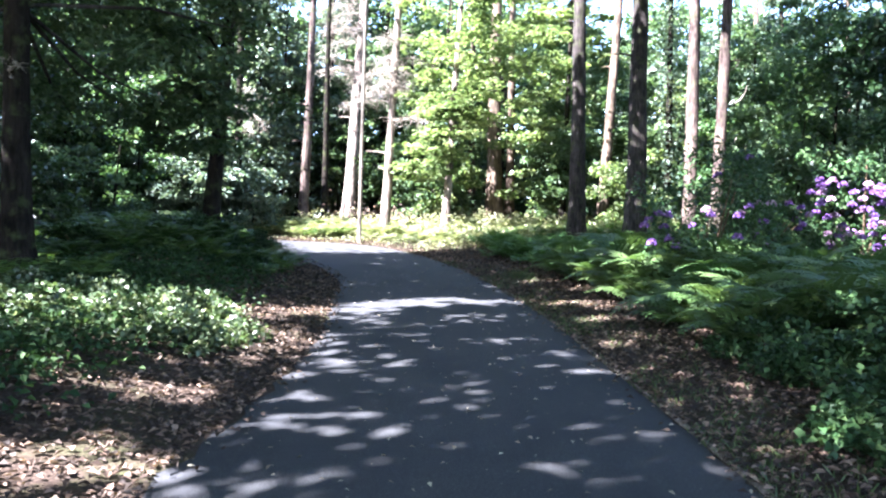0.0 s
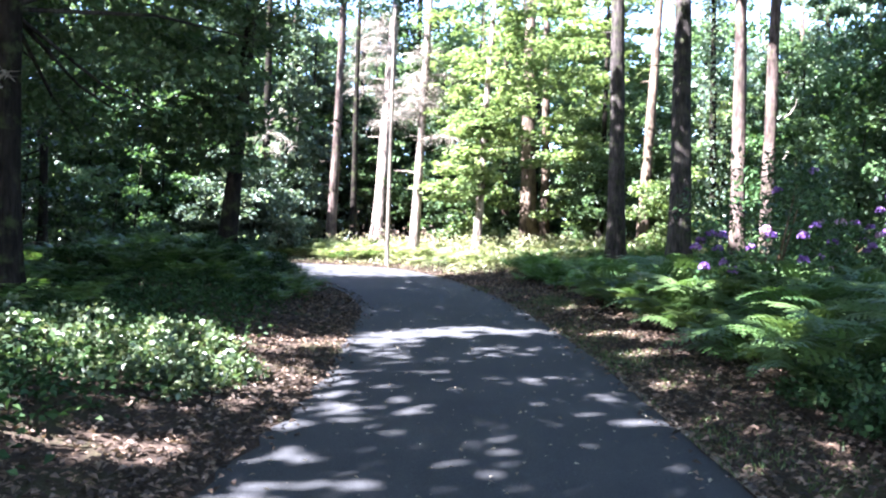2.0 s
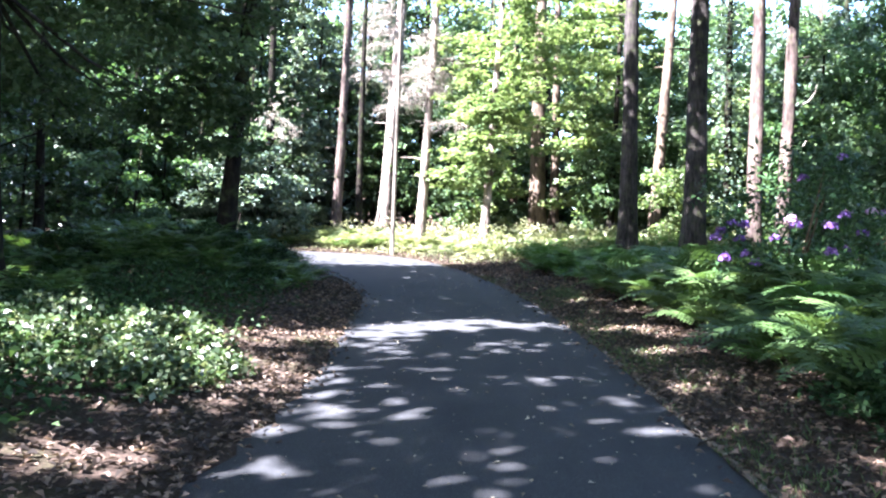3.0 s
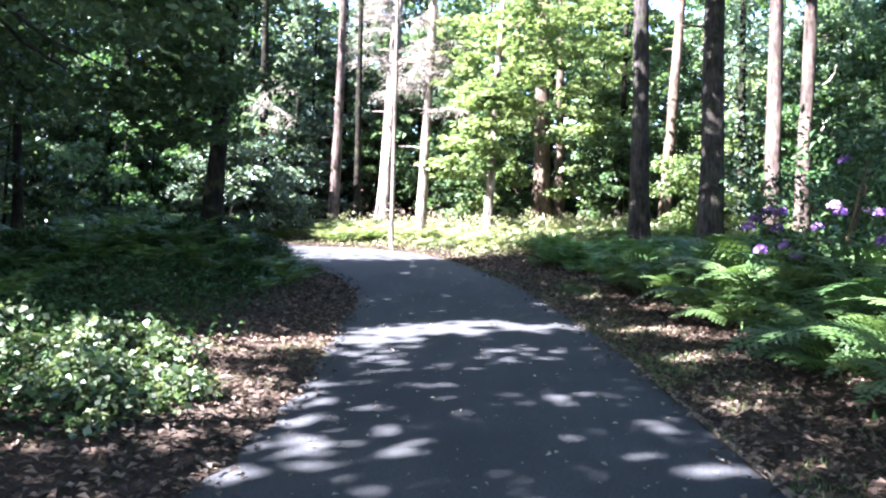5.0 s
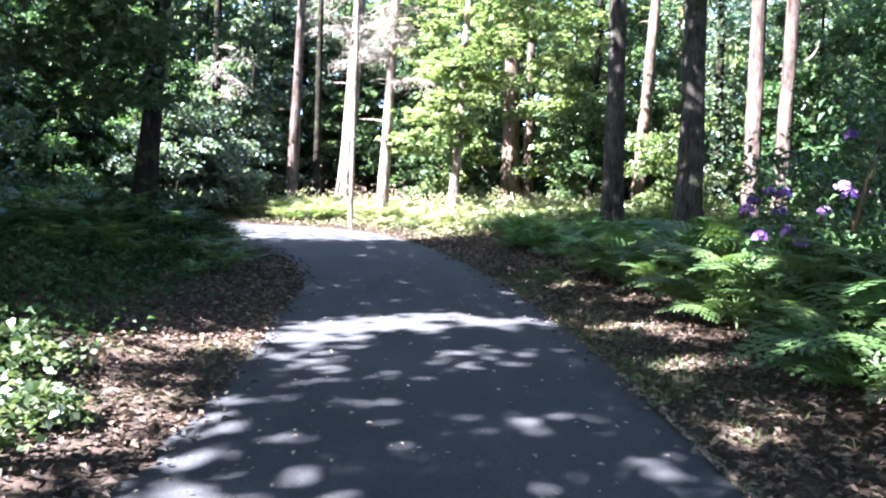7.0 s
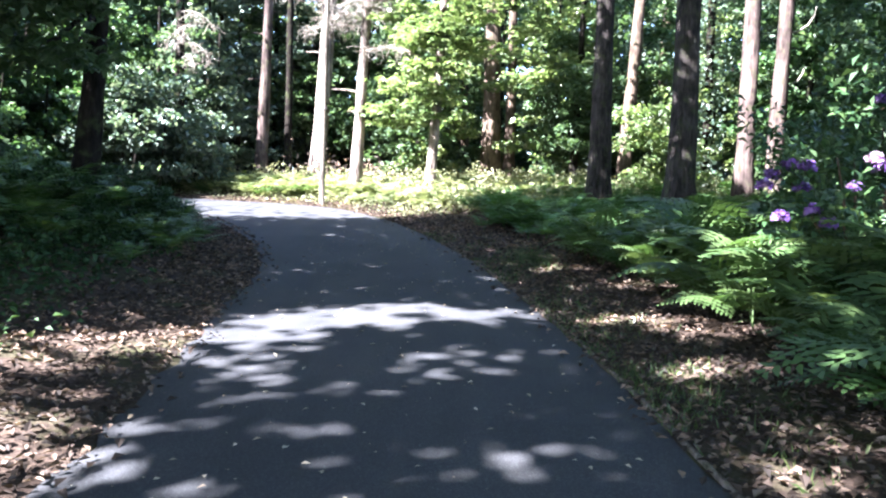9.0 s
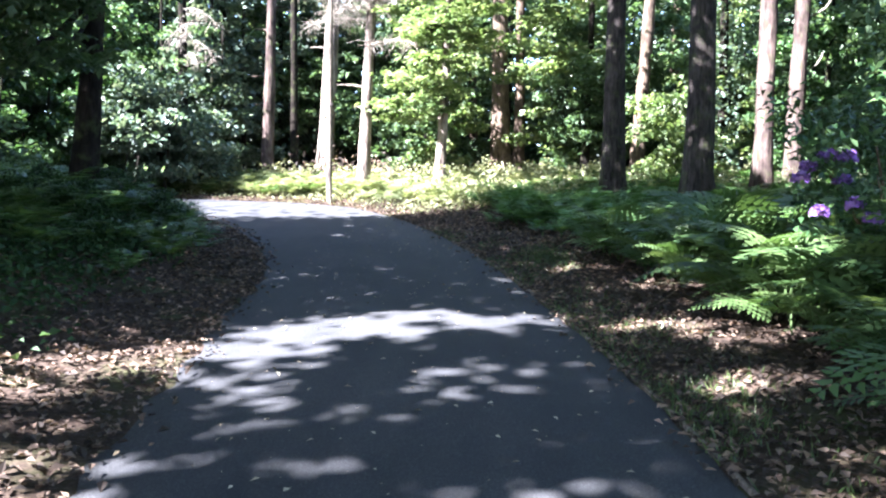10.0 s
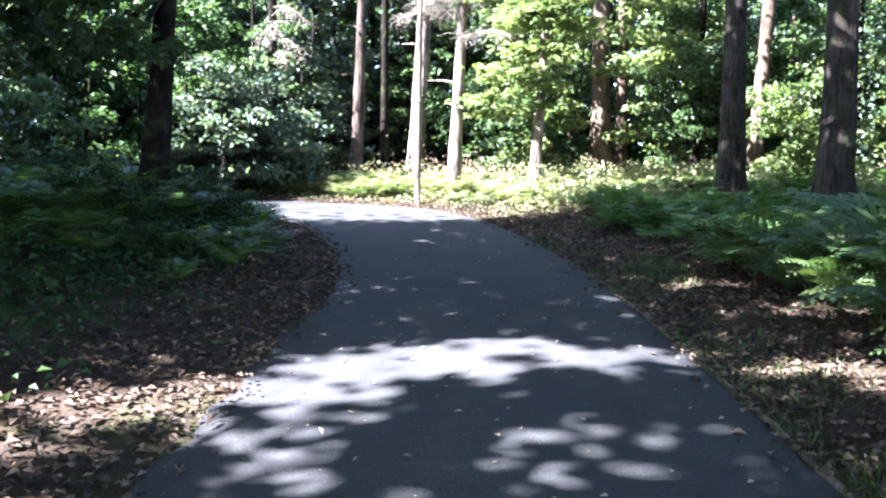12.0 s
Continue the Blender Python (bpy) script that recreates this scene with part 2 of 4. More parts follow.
def tube(points, radii, sides=8, rough=0.0, seed=0):
    """A closed round bar along points."""
    pts = [Vector(p) for p in points]
    v, f = [], []
    side = Vector((1, 0.17, 0.05))
    for i, p in enumerate(pts):
        d = (pts[min(i + 1, len(pts) - 1)] - pts[max(i - 1, 0)]).normalized()
        a = (side - d * side.dot(d)).normalized()
        b = d.cross(a)
        for k in range(sides):
            w = 2 * math.pi * k / sides
            r = radii[i]
            if rough:
                r *= 1 + rough * noise.noise(Vector((math.cos(w) * 1.6 + seed, math.sin(w) * 1.6, p.z * 0.9))) + 0.6 * rough * noise.noise(Vector((math.cos(w) * 5, math.sin(w) * 5 + seed, p.z * 0.5)))
            v.append(p + (a * math.cos(w) + b * math.sin(w)) * r)
    for i in range(len(pts) - 1):
        for k in range(sides):
            f.append((i * sides + k, i * sides + (k + 1) % sides, (i + 1) * sides + (k + 1) % sides, (i + 1) * sides + k))
    for base in (0, (len(pts) - 1) * sides):
        for k in range(1, sides - 2, 2):
            f.append((base, base + k, base + k + 1, base + k + 2))
    return np.array([tuple(q) for q in v]), np.array(f)


# Holes cut in the added canopy to land sun where it is wanted: x, y, half length across, half width.
GAPS = np.array([
    (-1.4, 12.20, 0.70, 0.38), (-0.7, 12.85, 0.70, 0.42), (-0.1, 13.3, 0.6, 0.22), (0.75, 13.1, 0.6, 0.20),
    (0.55, 11.4, 0.35, 0.16), (0.73, 12.72, 0.36, 0.13), (-1.31, 11.28, 0.24, 0.16), (-1.1, 10.8, 0.25, 0.17),
    (0.5, 10.95, 0.2, 0.12), (-0.38, 9.71, 0.22, 0.08), (0.73, 10.0, 0.16, 0.10), (-0.79, 5.86, 0.47, 0.14),
    (-1.26, 5.67, 0.3, 0.09), (-1.4, 4.4, 0.5, 0.24), (1.36, 7.53, 0.38, 0.14), (1.28, 8.45, 0.26, 0.14),
    (-1.1, 7.9, 0.28, 0.16), (-0.32, 7.15, 0.2, 0.11), (0.12, 7.48, 0.22, 0.11), (1.1, 5.15, 0.14, 0.1),
    (0.63, 4.6, 0.16, 0.1), (-0.57, 5.4, 0.32, 0.11), (-0.7, 4.47, 0.2, 0.1), (0.15, 6.2, 0.28, 0.12)])
GAPS_C = np.array([
    (-2.7, 10.9, 0.6, 0.34), (-2.1, 9.6, 0.4, 0.3), (-2.2, 11.6, 0.6, 0.34), (2.2, 12.75, 0.5, 0.16),
    (-0.68, 11.7, 0.3, 0.13), (-0.1, 11.25, 0.18, 0.14), (-1.24, 6.45, 0.28, 0.13), (-0.39, 7.78, 0.17, 0.12),
    (0.85, 9.4, 0.22, 0.1), (-1.42, 9.74, 0.18, 0.13), (-0.9, 10.2, 0.28, 0.09), (2.05, 9.1, 0.34, 0.16),
    (2.5, 5.0, 0.3, 0.2), (-1.3, 7.35, 0.28, 0.09), (0.3, 5.87, 0.2, 0.12), (-3.0, 25.7, 5.2, 2.7)])
GAPS_B = np.array([
    (1.95, 16.1, 0.45, 0.2), (2.0, 9.0, 0.3, 0.12), (2.6, 12.3, 0.5, 0.22), (3.1, 12.2, 0.4, 0.25),
    (-2.9, 8.9, 1.8, 1.4), (-4.2, 7.8, 1.5, 1.3), (-3.4, 16.9, 0.25, 0.15), (5.2, 13.0, 0.6, 0.4), (-2.5, 6.4, 0.5, 0.35),
    (-2.2, 4.6, 0.5, 0.5), (4.8, 7.4, 0.3, 0.2), (0.83, 15.5, 0.14, 0.08),
    (-1.6, 20.2, 0.12, 0.06), (-6.9, 15.4, 0.9, 0.25), (2.9, 14.6, 0.5, 0.25), (3.4, 17.4, 0.35, 0.2), (-8.0, 13.0, 0.9, 0.7),
    (-4.5, 27.6, 6.5, 3.0), (1.0, 28.6, 4.2, 2.6), (11.0, 27.5, 3.4, 3.0), (-7.5, 32.0, 3.0, 2.5), (-1.6, 25.3, 3.0, 1.9), (-4.6, 26.5, 5.0, 2.0), (9.4, 15.8, 1.4, 1.0), (-4.0, 33.6, 3.5, 1.8), (2.4, 11.0, 0.4, 0.2), (6.0, 32.8, 6.0, 2.8)])
_r = np.random.RandomState(5)
SPOTS = np.stack([_r.uniform(-2.8, 2.8, 34), _r.uniform(2.5, 13, 34), _r.uniform(0.08, 0.36, 34), _r.uniform(0.03, 0.09, 34)], 1)
SPOTS = SPOTS[((SPOTS[:, 0] < 0.1) | (SPOTS[:, 1] > 8.6)) & ((SPOTS[:, 1] < 8.2) | (SPOTS[:, 1] > 9.5))]
ALL_GAPS = np.concatenate([GAPS * np.where(GAPS[:, 1] > 10.4, 1.32, 1.0)[:, None] ** np.array((0, 0, 1, 1)), GAPS_C, GAPS_B, SPOTS])
# Share of leaves left in each gap to dim its light: few over the broad ones, more over the small ones.
STRAY = np.concatenate([np.where(np.arange(len(GAPS)) < 4, 0.03, 0.27), np.where((GAPS_C[:, 1] > 22) | (np.arange(len(GAPS_C)) < 4), 0.02, 0.2), np.where(GAPS_B[:, 1] > 22, 0.012, np.where(GAPS_B[:, 2] > 1.4, 0.13, 0.06)), np.full(len(SPOTS), 0.3)])


# Tunnels cut through the crowns so that sun reaches chosen trunks, boughs and bushes: x, y, lowest and highest point
# over the slope, radius.
SHAFT_ROWS = [
    (-4.2, 35.4, 1.0, 10.0, 0.9), (-2.0, 28.4, 0.8, 7.5, 0.7), (0.05, 28.0, 0.8, 2.6, 0.6), (0.4, 27.4, 3.2, 5.5, 1.2), (1.6, 28.0, 7.5, 9.0, 1.6),
    (-6.1, 33.1, 2.0, 9.0, 0.28), (-8.2, 33.0, 3.0, 9.5, 1.6), (-9.5, 30.5, 2.0, 6.0, 1.2), (7.85, 24.3, 1.2, 7.0, 0.4), (9.35, 26.0, 1.8, 7.5, 0.4),
    (4.2, 12.4, 1.9, 2.0, 0.25), (8.2, 14.5, 1.6, 2.2, 0.7), (3.3, 12.6, 0.7, 0.8, 0.4), (3.2, 9.4, 0.7, 0.8, 0.45), (4.2, 15.0, 0.8, 0.9, 0.6),
    (6.1, 30.0, 2.0, 8.0, 0.3)]
SHAFTS = [(x, y, float(slope(y)) + z, r) for x, y, lo, hi, r in SHAFT_ROWS for z in np.arange(lo, hi + 0.01, max(0.6, 1.6 * r))]


def clear_of_shafts(p):
    """True for leaves that hang outside the shafts of sun."""
    keep = np.ones(len(p), bool)
    d = np.array(SUN_DIR)
    for x, y, z, r in SHAFTS:
        q = p - np.array((x, y, z))
        s = q @ d
        keep &= (s < 1.0 + r) | (np.einsum("ij,ij->i", q, q) - s * s > r * r)
    return keep


def shaded(p, margin=0.07):
    """True for leaves that do not hang in a sunny gap."""
    drop = (p[:, 2] - slope(p[:, 1])) / SUN_DIR.z
    sx, sy = p[:, 0] - SUN_DIR.x * drop, p[:, 1] - SUN_DIR.y * drop
    gz = slope(sy) - slope(p[:, 1])
    sx, sy = sx + SUN_DIR.x / SUN_DIR.z * gz, sy + SUN_DIR.y / SUN_DIR.z * gz
    # uneven edges
    sx, sy = sx + 0.09 * np.sin(8.3 * sy + 2.1 * sx) + 0.05 * np.sin(17 * sy - 3 * sx), sy + 0.06 * np.sin(7.1 * sx + 1.7 * sy) + 0.035 * np.sin(15 * sx - 5 * sy)
    keep = np.ones(len(p), bool)
    lone = np.modf(np.abs(np.sin(p[:, 0] * 12.99 + p[:, 1] * 78.2 + p[:, 2] * 37.7)) * 4375.8)[0]
    for (gx, gy, a, b), stray in zip(ALL_GAPS, STRAY):
        off = ((sx - gx) / (a + margin)) ** 2 + ((sy - gy) / (b + margin)) ** 2
        # low leaves end sharply at a gap, high ones thin out towards it
        keep &= lone < np.where(drop < 9, np.where(off > 1, 1, 0.3 * stray), stray + (1 - stray) * np.clip((off - 0.45) / 0.95, 0, 1))
    return keep & clear_of_shafts(p)


def leaf_blades(p, size, rng, up=0.5, wide=0.55, fold=0.18, jitter=0.35):
    """Folded four-cornered blades, one at each place."""
    n = len(p)
    s = (size * (1 + jitter * rng.uniform(-1, 1, n)))[:, None]
    nor = rng.normal(size=(n, 3)) + np.array((0, 0, up * 3))
    nor /= np.linalg.norm(nor, axis=1)[:, None]
    a = np.cross(nor, rng.normal(size=(n, 3)))
    a /= np.linalg.norm(a, axis=1)[:, None] + 1e-9
    b = np.cross(nor, a)
    v = np.stack([p - a * s * 0.5, p + b * s * wide * 0.5 - a * s * 0.06 + nor * s * fold, p + a * s * 0.5 - nor * s * 0.12, p - b * s * wide * 0.5 - a * s * 0.06 + nor * s * fold], 1)
    return v.reshape(-1, 3), np.arange(4 * n).reshape(n, 4)


def palmate(p, size, rng, droop=0.5):
    """Hand-shaped leaves of five spreading leaflets."""
    n = len(p)
    out = []
    yaw = rng.uniform(0, 2 * math.pi, n)
    tip = rng.uniform(-0.35, 0.35, (n, 2))
    for k in range(5):
        w = yaw + (k - 2) * 0.62
        ln = size * (1 - 0.16 * abs(k - 2)) * rng.uniform(0.8, 1.15, n)
        d = np.stack([np.cos(w), np.sin(w), tip[:, 0] - droop * rng.uniform(0.3, 1, n)], 1)
        d /= np.linalg.norm(d, axis=1)[:, None]
        s = np.cross(d, np.array((0, 0, 1.0)) + np.stack([tip[:, 0], tip[:, 1], 0 * yaw], 1))
        s /= np.linalg.norm(s, axis=1)[:, None] + 1e-9
        ln = ln[:, None]
        drop = np.array((0, 0, -0.16)) * ln
        out.append(np.stack([p, p + d * ln * 0.6 + s * ln * 0.2, p + d * ln + drop, p + d * ln * 0.6 - s * ln * 0.2], 1))
    v = np.stack(out, 1).reshape(-1, 3)
    return v, np.arange(len(v)).reshape(-1, 4)


def clump_points(centres, rx, rz, count, rng):
    """Places scattered in flattened sprays round the centres."""
    c = np.repeat(np.asarray(centres), count, axis=0)
    q = rng.normal(size=c.shape)
    q /= np.linalg.norm(q, axis=1)[:, None] + 1e-9
    q *= rng.uniform(0, 1, (len(c), 1)) ** 0.45
    q *= np.repeat(rng.uniform(0.6, 1.25, (len(centres), 1)), count, axis=0)
    return c + q * np.array((rx, rx, rz)) - np.stack([0 * c[:, 0], 0 * c[:, 0], 0.25 * rz * np.hypot(q[:, 0], q[:, 1])], 1)


def trunk_line(h, lean, seed, rings=18):
    pts = []
    for i in range(rings):
        t = i / (rings - 1)
        t = t ** 1.3
        wob = 0.05 * h / 14
        pts.append(Vector((lean[0] * t + wob * math.sin(5 * t + seed) * t, lean[1] * t + wob * math.cos(4 * t + seed) * t, -0.25 + t * h)))
    return pts


def tree(name, x, y, h, d, bark, label, lean=(0, 0), seed=0, sides=16, taper=0.6, rough=0.16, flare=0.5, group=""):
    """A tree with its trunk; limbs and crown are added to it."""
    root = new(name)
    root.location = (x, y, ground_z(x, y))
    tagged(root, label, "tree", group)
    pts = trunk_line(h, lean, seed)
    rad = [d / 2 * (1 - taper * (i / (len(pts) - 1)) ** 1.3) * (1 + flare * math.exp(-max(p.z, 0) / (1.2 * d))) for i, p in enumerate(pts)]
    part("trunk", tube(pts, rad, sides, rough, seed), bark, root)
    return root, pts, rad


def along(pts, z):
    for a, b in zip(pts, pts[1:]):
        if b.z >= z:
            return a.lerp(b, (z - a.z) / max(b.z - a.z, 1e-6))
    return pts[-1].copy()


def limb(root, pts, z, end, r, bark, name="limb", sag=0.2, sides=6):
    a = along(pts, z)
    e = Vector(end)
    mid = a.lerp(e, 0.5) + Vector((0, 0, -sag if e.z < z else sag))
    spots = np.array([tuple(a.lerp(e, t)) for t in np.linspace(0, 1, 9)]) + np.array(root.location)
    if name == "limb" and not shaded(spots, r).all():
        return None
    q = [a, a.lerp(mid, 0.55), mid, mid.lerp(e, 0.55), e]
    return part(name, tube(q, [r, r * 0.85, r * 0.68, r * 0.45, r * 0.15], sides, 0.15, z), bark, root)


def crown(root, centres, rx, rz, count, size, mat, rng, kind="blade", up=0.45, gaps=True, label=""):
    """Foliage of a tree in sprays round centres, which are relative to its foot."""
    p = clump_points(centres, rx, rz, count, rng)
    w = p + np.array(root.location)
    p = p[shaded(w) if gaps else clear_of_shafts(w)]
    data = palmate(p, size, rng) if kind == "palmate" else leaf_blades(p, size, rng, up)
    return part("crown", data, mat, root, label)


def dead_twigs(root, places, n, length, rng, hang=0.6):
    """Dry bare boughs that droop from a trunk, each hung with fine twigs, one part each."""
    for c in places:
        c = np.array(c)
        w = rng.uniform(0, 2 * math.pi)
        out = np.array((math.cos(w), math.sin(w), 0)) * length * rng.uniform(0.8, 1.5)
        bough = [c + out * t + np.array((0, 0, length * (0.25 * t - hang * 0.9 * t * t))) for t in np.linspace(0, 1, 7)]
        parts_ = [tube([tuple(q) for q in bough], [0.026 - 0.0035 * k for k in range(7)], 5)]
        for _ in range(n):
            d = rng.normal(size=3) * np.array((1, 1, 0.6)) - np.array((0, 0, hang * 0.8))
            d /= np.linalg.norm(d)
            t = rng.uniform(0.05, 1) * 6
            k = min(int(t), 5)
            s = bough[k] + (bough[k + 1] - bough[k]) * (t - k) + rng.normal(size=3) * length * 0.03
            e = s + d * length * rng.uniform(0.2, 0.62)
            bend = (s + e) / 2 + rng.normal(size=3) * length * 0.06
            w1 = np.cross(d, rng.normal(size=3))
            w1 *= rng.uniform(0.005, 0.012) / (np.linalg.norm(w1) + 1e-9)
            w2 = np.cross(d, w1)
            v = np.array([s - w1, s + w1, s + w2, bend - w1 * 0.7, bend + w1 * 0.7, bend + w2 * 0.7, e, e, e])
            f = np.array([(0, 1, 4, 3), (1, 2, 5, 4), (2, 0, 3, 5), (3, 4, 7, 6), (4, 5, 8, 7), (5, 3, 6, 8)])
            parts_.append((v, f))
        part("twig_spray", join(parts_), DEAD, root, "spray of dry pale dead twigs")


# ---- the land and the drive ----


def ground_sheet():
    xs = np.concatenate([[-600, -250, -120], np.arange(-60, -16, 4), np.arange(-16, -8, 0.8), np.arange(-8, 7, 0.2), np.arange(7, 16, 0.8), np.arange(16, 61, 4), [120, 250, 600]])
    ys = np.concatenate([[-400, -150, -60], np.arange(-30, -4, 2), np.arange(-4, 32, 0.25), np.arange(32, 45, 1.0), np.arange(45, 90, 5), [120, 250, 700]])
    gx, gy = np.meshgrid(xs, ys)
    gz = height(gx.ravel(), gy.ravel())
    v = np.stack([gx.ravel(), gy.ravel(), gz], 1)
    nx, ny = len(xs), len(ys)
    i = np.arange((nx - 1) * (ny - 1))
    a = i // (nx - 1) * nx + i % (nx - 1)
    return v, np.stack([a, a + 1, a + nx + 1, a + nx], 1)


gv, gf = ground_sheet()
tagged(link("ground", mesh_of("ground", gv, gf, SOIL, True)), "brown woodland soil with moss and leaf mould", "ground", kind="structure")


def road_ribbon():
    cols = 14
    v = []
    for lx, ly, rx, ry in ROAD:
        for k in range(cols + 1):
            t = k / cols
            x, y = lx + (rx - lx) * t, ly + (ry - ly) * t
            ragged = 0.06 * math.sin(7 * y + x) * (k in (0, cols)) * (0.3 if k == cols else 1)
            edge = -0.012 if k in (0, cols) else 0.0
            v.append((x + ragged, y, float(slope(y)) + 0.012 + 0.02 * math.sin(math.pi * t) + edge))
    n = cols + 1
    f = [(i * n + k, i * n + k + 1, (i + 1) * n + k + 1, (i + 1) * n + k) for i in range(len(ROAD) - 1) for k in range(cols)]
    return np.array(v), np.array(f)


rv, rf = road_ribbon()
tagged(link("road", mesh_of("road", rv, rf, ASPHALT, True)), "narrow dark grey asphalt drive with small leaf scraps", "road", kind="structure")

# ---- trees that stand by the drive ----
rng = np.random.RandomState(11)


def ring_centres(n, r0, r1, z0, z1, rng, dx=0, dy=0):
    w = rng.uniform(0, 2 * math.pi, n)
    r = np.sqrt(rng.uniform(r0 * r0, r1 * r1, n))
    return np.stack([dx + r * np.cos(w), dy + r * np.sin(w), rng.uniform(z0, z1, n)], 1)


def pine(x, y, h, d, bark, label, lean, seed, stubs, crown_from, leaf=DARK_LEAF, clumps=16):
    """A tall pine: bare trunk with broken stubs, needles high up."""
    root, pts, rad = tree("pine_tree", x, y, h, d, bark, label, lean, seed, group="tall pines")
    r = np.random.RandomState(seed + 100)
    for z, w, ln in stubs:
        a = along(pts, z)
        limb(root, pts, z, a + Vector((math.cos(w) * ln, math.sin(w) * ln, 0.12 * ln)), 0.035 + 0.012 * ln, bark, "branch_stub", 0.03, 5)
    cs = ring_centres(clumps, 0.4, 2.4, crown_from, h + 0.5, r, lean[0] * 0.8, lean[1] * 0.8)
    for c in cs[:6]:
        limb(root, pts, min(c[2], h) - 0.4, c, 0.05, bark)
    crown(root, cs, 0.95, 0.4, 170, 0.2, leaf, r, up=0.3)
    return root, pts


pine(4.15, 24.0, 17, 0.53, BARK_DARK, "tall pine with dark deeply ridged bark beside the drive", (0.25, 0), 1,
     [(4.6, 2.6, 0.35), (6.0, 0.4, 0.3), (7.0, 2.9, 0.5), (7.6, 3.4, 0.4)], 12.5)
pine(5.45, 21.9, 18, 0.60, BARK_DARK, "thick dark pine trunk rising out of the ferns", (0.45, 0), 2,
     [(5.6, 3.0, 0.9), (8.2, 3.3, 1.6), (6.5, 0.3, 0.3)], 13)
pine(7.8, 24.4, 17, 0.45, BARK_KNOT, "slender pale pine with knotty sunlit bark", (0.5, 0), 3,
     [(3.2, 0.2, 0.2), (4.5, 2.8, 0.25), (5.2, 0.5, 0.3), (6.6, 0.2, 0.35)], 12.5)
d_root, d_pts = pine(9.25, 26.1, 17, 0.45, BARK_KNOT, "slender pale pine hung with dry curling stems", (0.9, 0), 4,
                     [(3.0, 0.2, 0.3), (4.2, 0.6, 0.7), (6.1, 0.1, 0.8)], 12.5)
for z, ln in ((3.2, 0.7), (4.6, 0.9), (5.8, 0.6)):
    a = along(d_pts, z)
    arc = [a + Vector((ln * math.sin(t), 0.1 * t, -ln * 0.9 * (1 - math.cos(t)) * -1)) for t in (0.0, 0.4, 0.8, 1.2, 1.5)]
    part("dry_stem", tube(arc, [0.03, 0.028, 0.025, 0.02, 0.01], 5), DEAD, d_root, "pale dry curling stem")
pine(6.2, 30.2, 16, 0.44, BARK_RED, "leaning pine with reddish flaking bark", (1.2, 0), 5, [(4.5, 0.3, 0.4), (6.5, 2.8, 0.5)], 12)
pine(9.4, 37.5, 16, 0.42, BARK_RED, "distant pine with reddish sunlit bark", (0.6, 0), 6, [(4.0, 0.3, 0.4)], 11)
pine(-6.1, 33.2, 16, 0.42, BARK_KNOT, "straight pale trunk with broken side branches", (0.8, 0), 7,
     [(2.6, 3.4, 0.6), (3.6, 2.9, 0.7), (4.4, 0.2, 0.5), (5.2, 3.2, 0.6), (6.0, 0.3, 0.5)], 11, GREY_LEAF)
t1_root, _ = pine(-4.45, 35.5, 17, 0.62, BARK_PALE, "thick pale conifer trunk behind the pole, hung with dead twigs", (1.35, 0), 8,
                  [(4.8, 3.1, 0.8), (6.2, 0.2, 0.9), (7.4, 3.3, 0.9)], 12)
dead_twigs(t1_root, [(0.1, -0.4, 6.8), (-0.3, -0.5, 7.6), (0.5, -0.4, 8.2), (0.3, -0.5, 9.2), (-0.2, -0.4, 9.9), (0.4, -0.3, 7.0), (0.5, -0.3, 9.6), (0.5, -0.2, 10.4), (0.3, -0.3, 5.8), (0.5, -0.3, 6.4), (0.6, -0.3, 7.4), (0.5, -0.3, 8.6), (0.6, -0.3, 8.9)], 120, 1.6, rng, 0.45)
t2_root, t2_pts = pine(-2.2, 28.5, 15, 0.36, BARK_PALE, "slender pale conifer trunk with bare snapped branches", (0.95, 0), 9,
                       [(2.5, 3.2, 0.4), (3.1, 3.1, 0.9), (4.4, 0.2, 0.5)], 11)
dead_twigs(t2_root, [(0.2, -0.2, 5.0), (0.5, -0.3, 5.6), (0.0, -0.2, 6.2), (0.7, -0.2, 6.6), (0.35, -0.15, 5.3), (0.3, -0.15, 5.9), (0.4, -0.2, 7.2), (0.25, -0.1, 4.3), (0.4, -0.1, 7.8), (0.4, -0.1, 5.6), (0.35, -0.1, 6.0), (0.4, -0.1, 6.4)], 110, 1.25, rng, 0.45)
for x, y, d in ((2.3, 35.2, 0.74), (3.15, 36.6, 0.42)):
    pine(x, y, 16, d, BARK_RED, "reddish brown conifer trunk standing among leafy shade", (0.2, 0), int(x * 10), [(4, 0.5, 0.4)], 10.5, MID_LEAF)
for x, y, d, s in ((-5.3, 34.2, 0.3, 41), (-6.3, 42, 0.4, 42), (-3.2, 41, 0.4, 43), (-8.4, 36, 0.35, 44)):
    pine(x, y, 15, d, BARK_SHADE, "slim trunk in the wood, coloured dark for shade", (0.3, 0), s, [(4, 0.5, 0.4), (6, 2.5, 0.5)], 10, DARK_LEAF, 10)

h_root, h_pts = pine(-8.6, 31.8, 15, 0.38, BARK_SHADE, "dark conifer with a hanging mass of dead twigs", (0.4, 0), 45, [(4, 0.4, 0.9), (5.4, 0.2, 0.9)], 10, DARK_LEAF, 10)
dead_twigs(h_root, [(0.7, -0.4, 5.3), (0.6, -0.5, 4.7), (0.5, -0.4, 4.3), (0.3, -0.3, 5.8), (0.5, -0.3, 5.0)], 75, 0.85, rng, 1.1)

iv_root, iv_pts, _ = tree("ivy_clad_tree", 8.5, 29.2, 14, 0.3, BARK_SHADE, "slim trunk wrapped in pale green ivy", (0.3, 0), 46)
